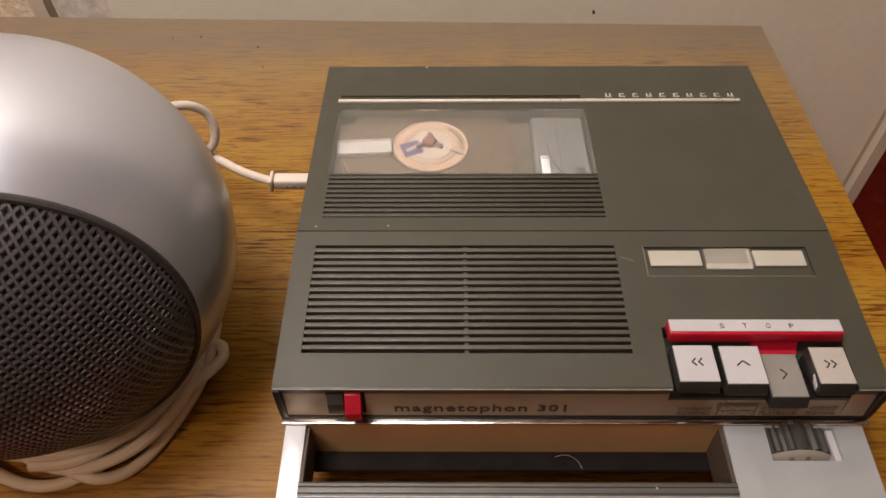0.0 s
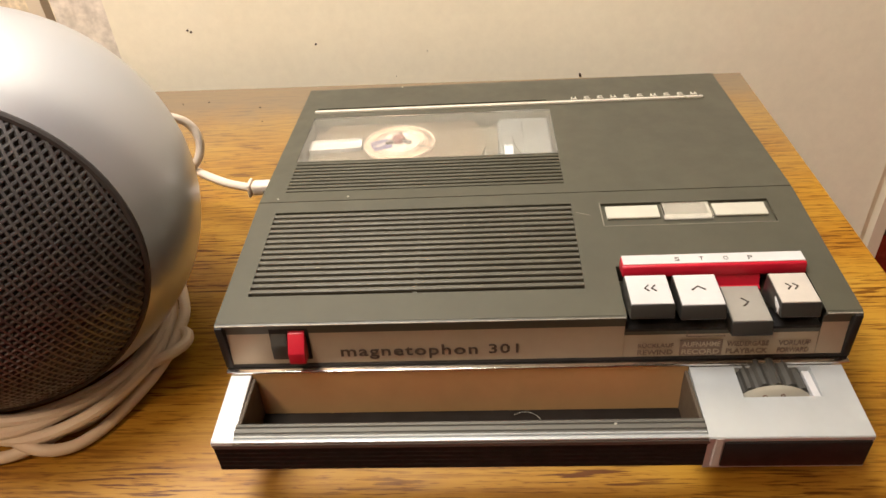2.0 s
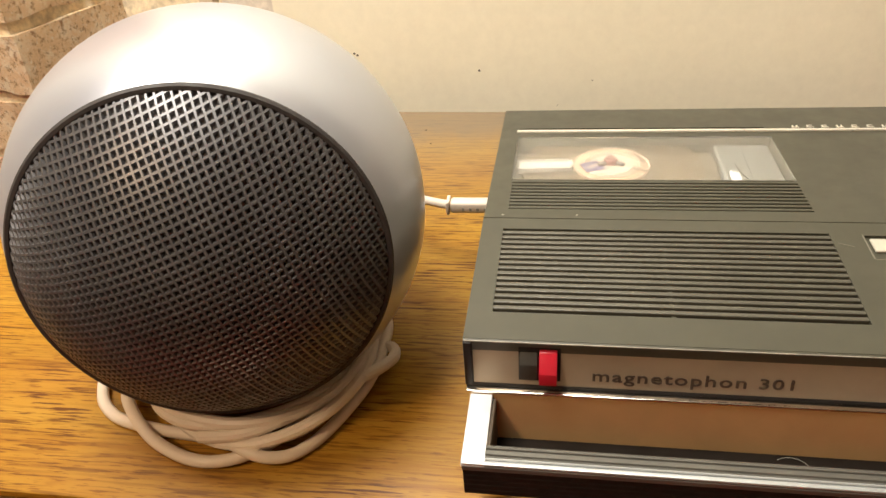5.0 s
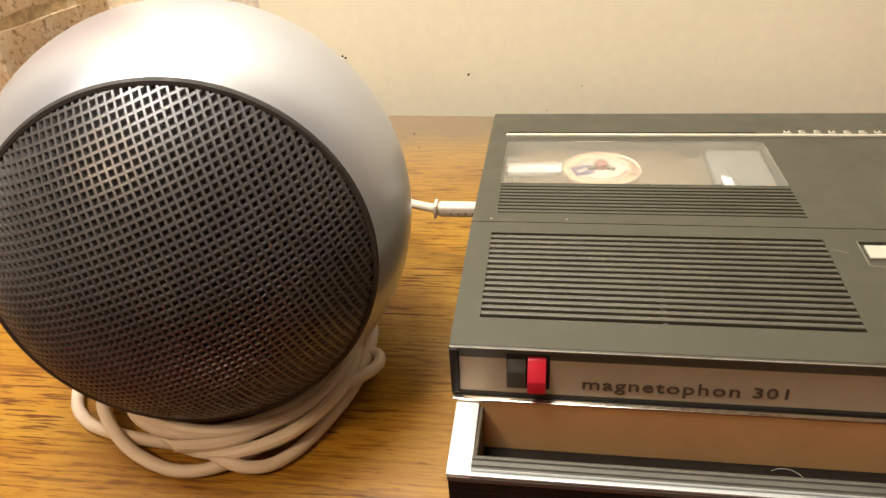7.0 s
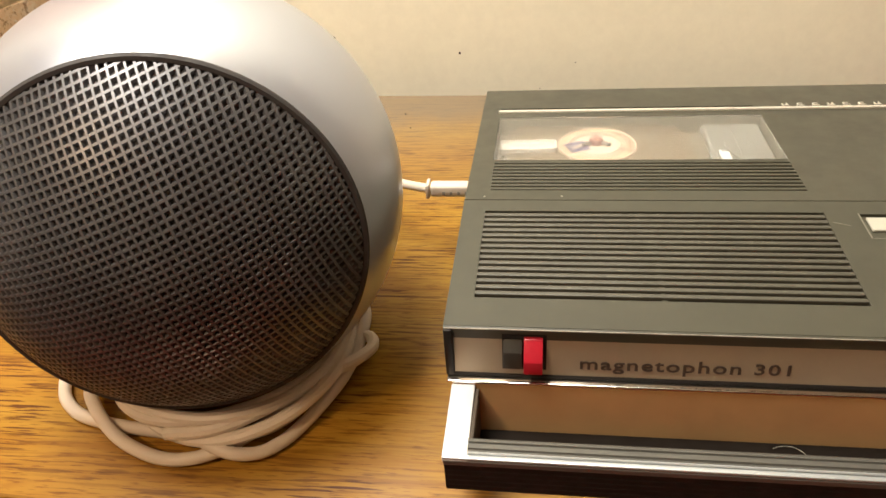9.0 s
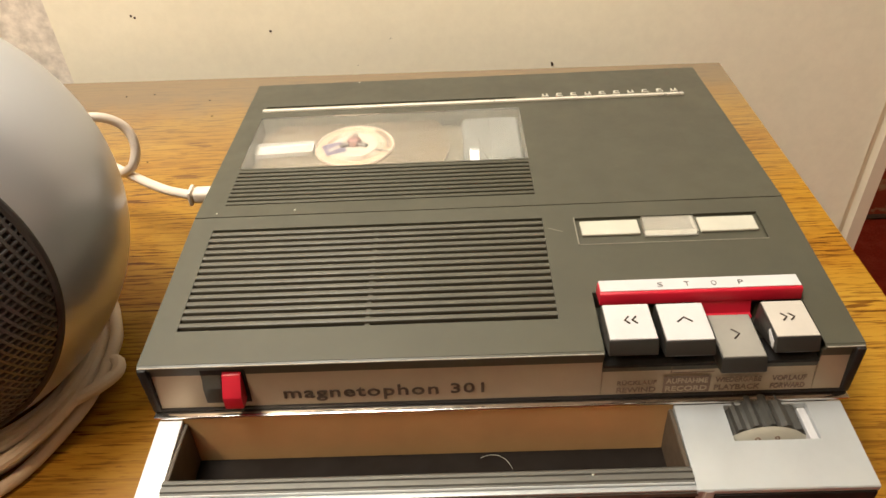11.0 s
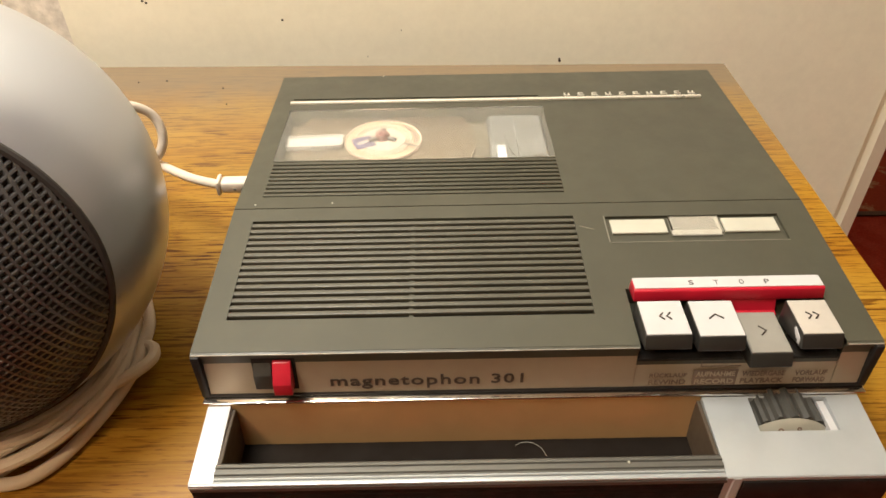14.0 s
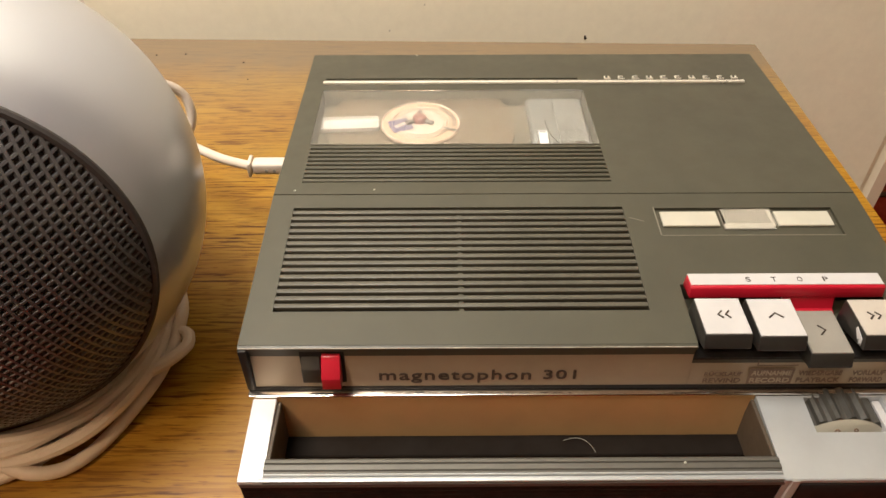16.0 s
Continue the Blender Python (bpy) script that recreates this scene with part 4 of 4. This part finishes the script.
for k in range(teeth * 4):
    a = 2 * math.pi * k / (teeth * 4)
    r = WR if k % 4 in (1, 2) else WR - 0.014
    ra.append(bm.verts.new((WC.x + r * math.cos(a), -0.030, WC.z + r * math.sin(a))))
    rb.append(bm.verts.new((WC.x + r * math.cos(a), -0.172, WC.z + r * math.sin(a))))
for k in range(len(ra)):
    j = (k + 1) % len(ra)
    bm.faces.new((ra[k], ra[j], rb[j], rb[k]))
bm.faces.new(ra)
bm.faces.new(rb[::-1])
wheel = part("thumb_wheel", bm, WHEEL, vol, "dark ribbed thumb wheel")
part("dial_face", cylinder((WC.x, -0.173, WC.z), (0, -1, 0), WR - 0.014, 0.026, 64, WR - 0.062), LABELW, wheel, "pale dial face with numbers")
for ch, a in (("9", -17.0), ("8", 9.0)):
    radial = Vector((math.sin(radians(a)), 0, math.cos(radians(a))))
    across = Vector((math.cos(radians(a)), 0, -math.sin(radians(a))))
    up = (radial * 0.048 + Vector((0, 0.026, 0))).normalized()
    m = Matrix.Translation(WC + radial * 0.139 + Vector((0, -0.2035, 0)) - across * 0.011) @ Matrix((across, up, across.cross(up))).transposed().to_4x4()
    lettering(ch, 0.030, 0.022, m, FADED, wheel, "dial_number", 0.003, bold=0.02)


# ---- small loose bits ----
fibre = [(1.270, -0.094, 0.224), (1.302, -0.087, 0.232), (1.342, -0.093, 0.236), (1.375, -0.114, 0.232), (1.396, -0.150, 0.224)]
solo("lint_fibre", tube(smooth_path(fibre, 6), 0.0009, 5), LABELW, "thin pale curled lint fibre on the recorder", "lint")
for x, y, r in ((-1.376, 3.829, 0.008), (-0.858, 3.677, 0.008), (-0.768, 3.391, 0.006), (-1.616, 3.812, 0.007), (-1.076, 2.710, 0.005)):
    bm = cylinder((x, y, 0.0), (0, 0, 1), r, 0.007, 9, r * 0.6)
    solo("crumb", bm, INK, "tiny dark crumb lying on the desk", "crumb", group="crumbs on the desk")
for x, y, z in ((1.665, -0.341, 0.4555), (0.45, 0.905, 0.7815), (0.08, 0.900, 0.7815), (0.62, 2.33, 0.740)):
    solo("dust_speck", cylinder((x, y, z), (0, 0, 1), 0.006, 0.004, 8, 0.003), LABELW, "tiny pale dust speck on the recorder", "dust", group="specks on the recorder")
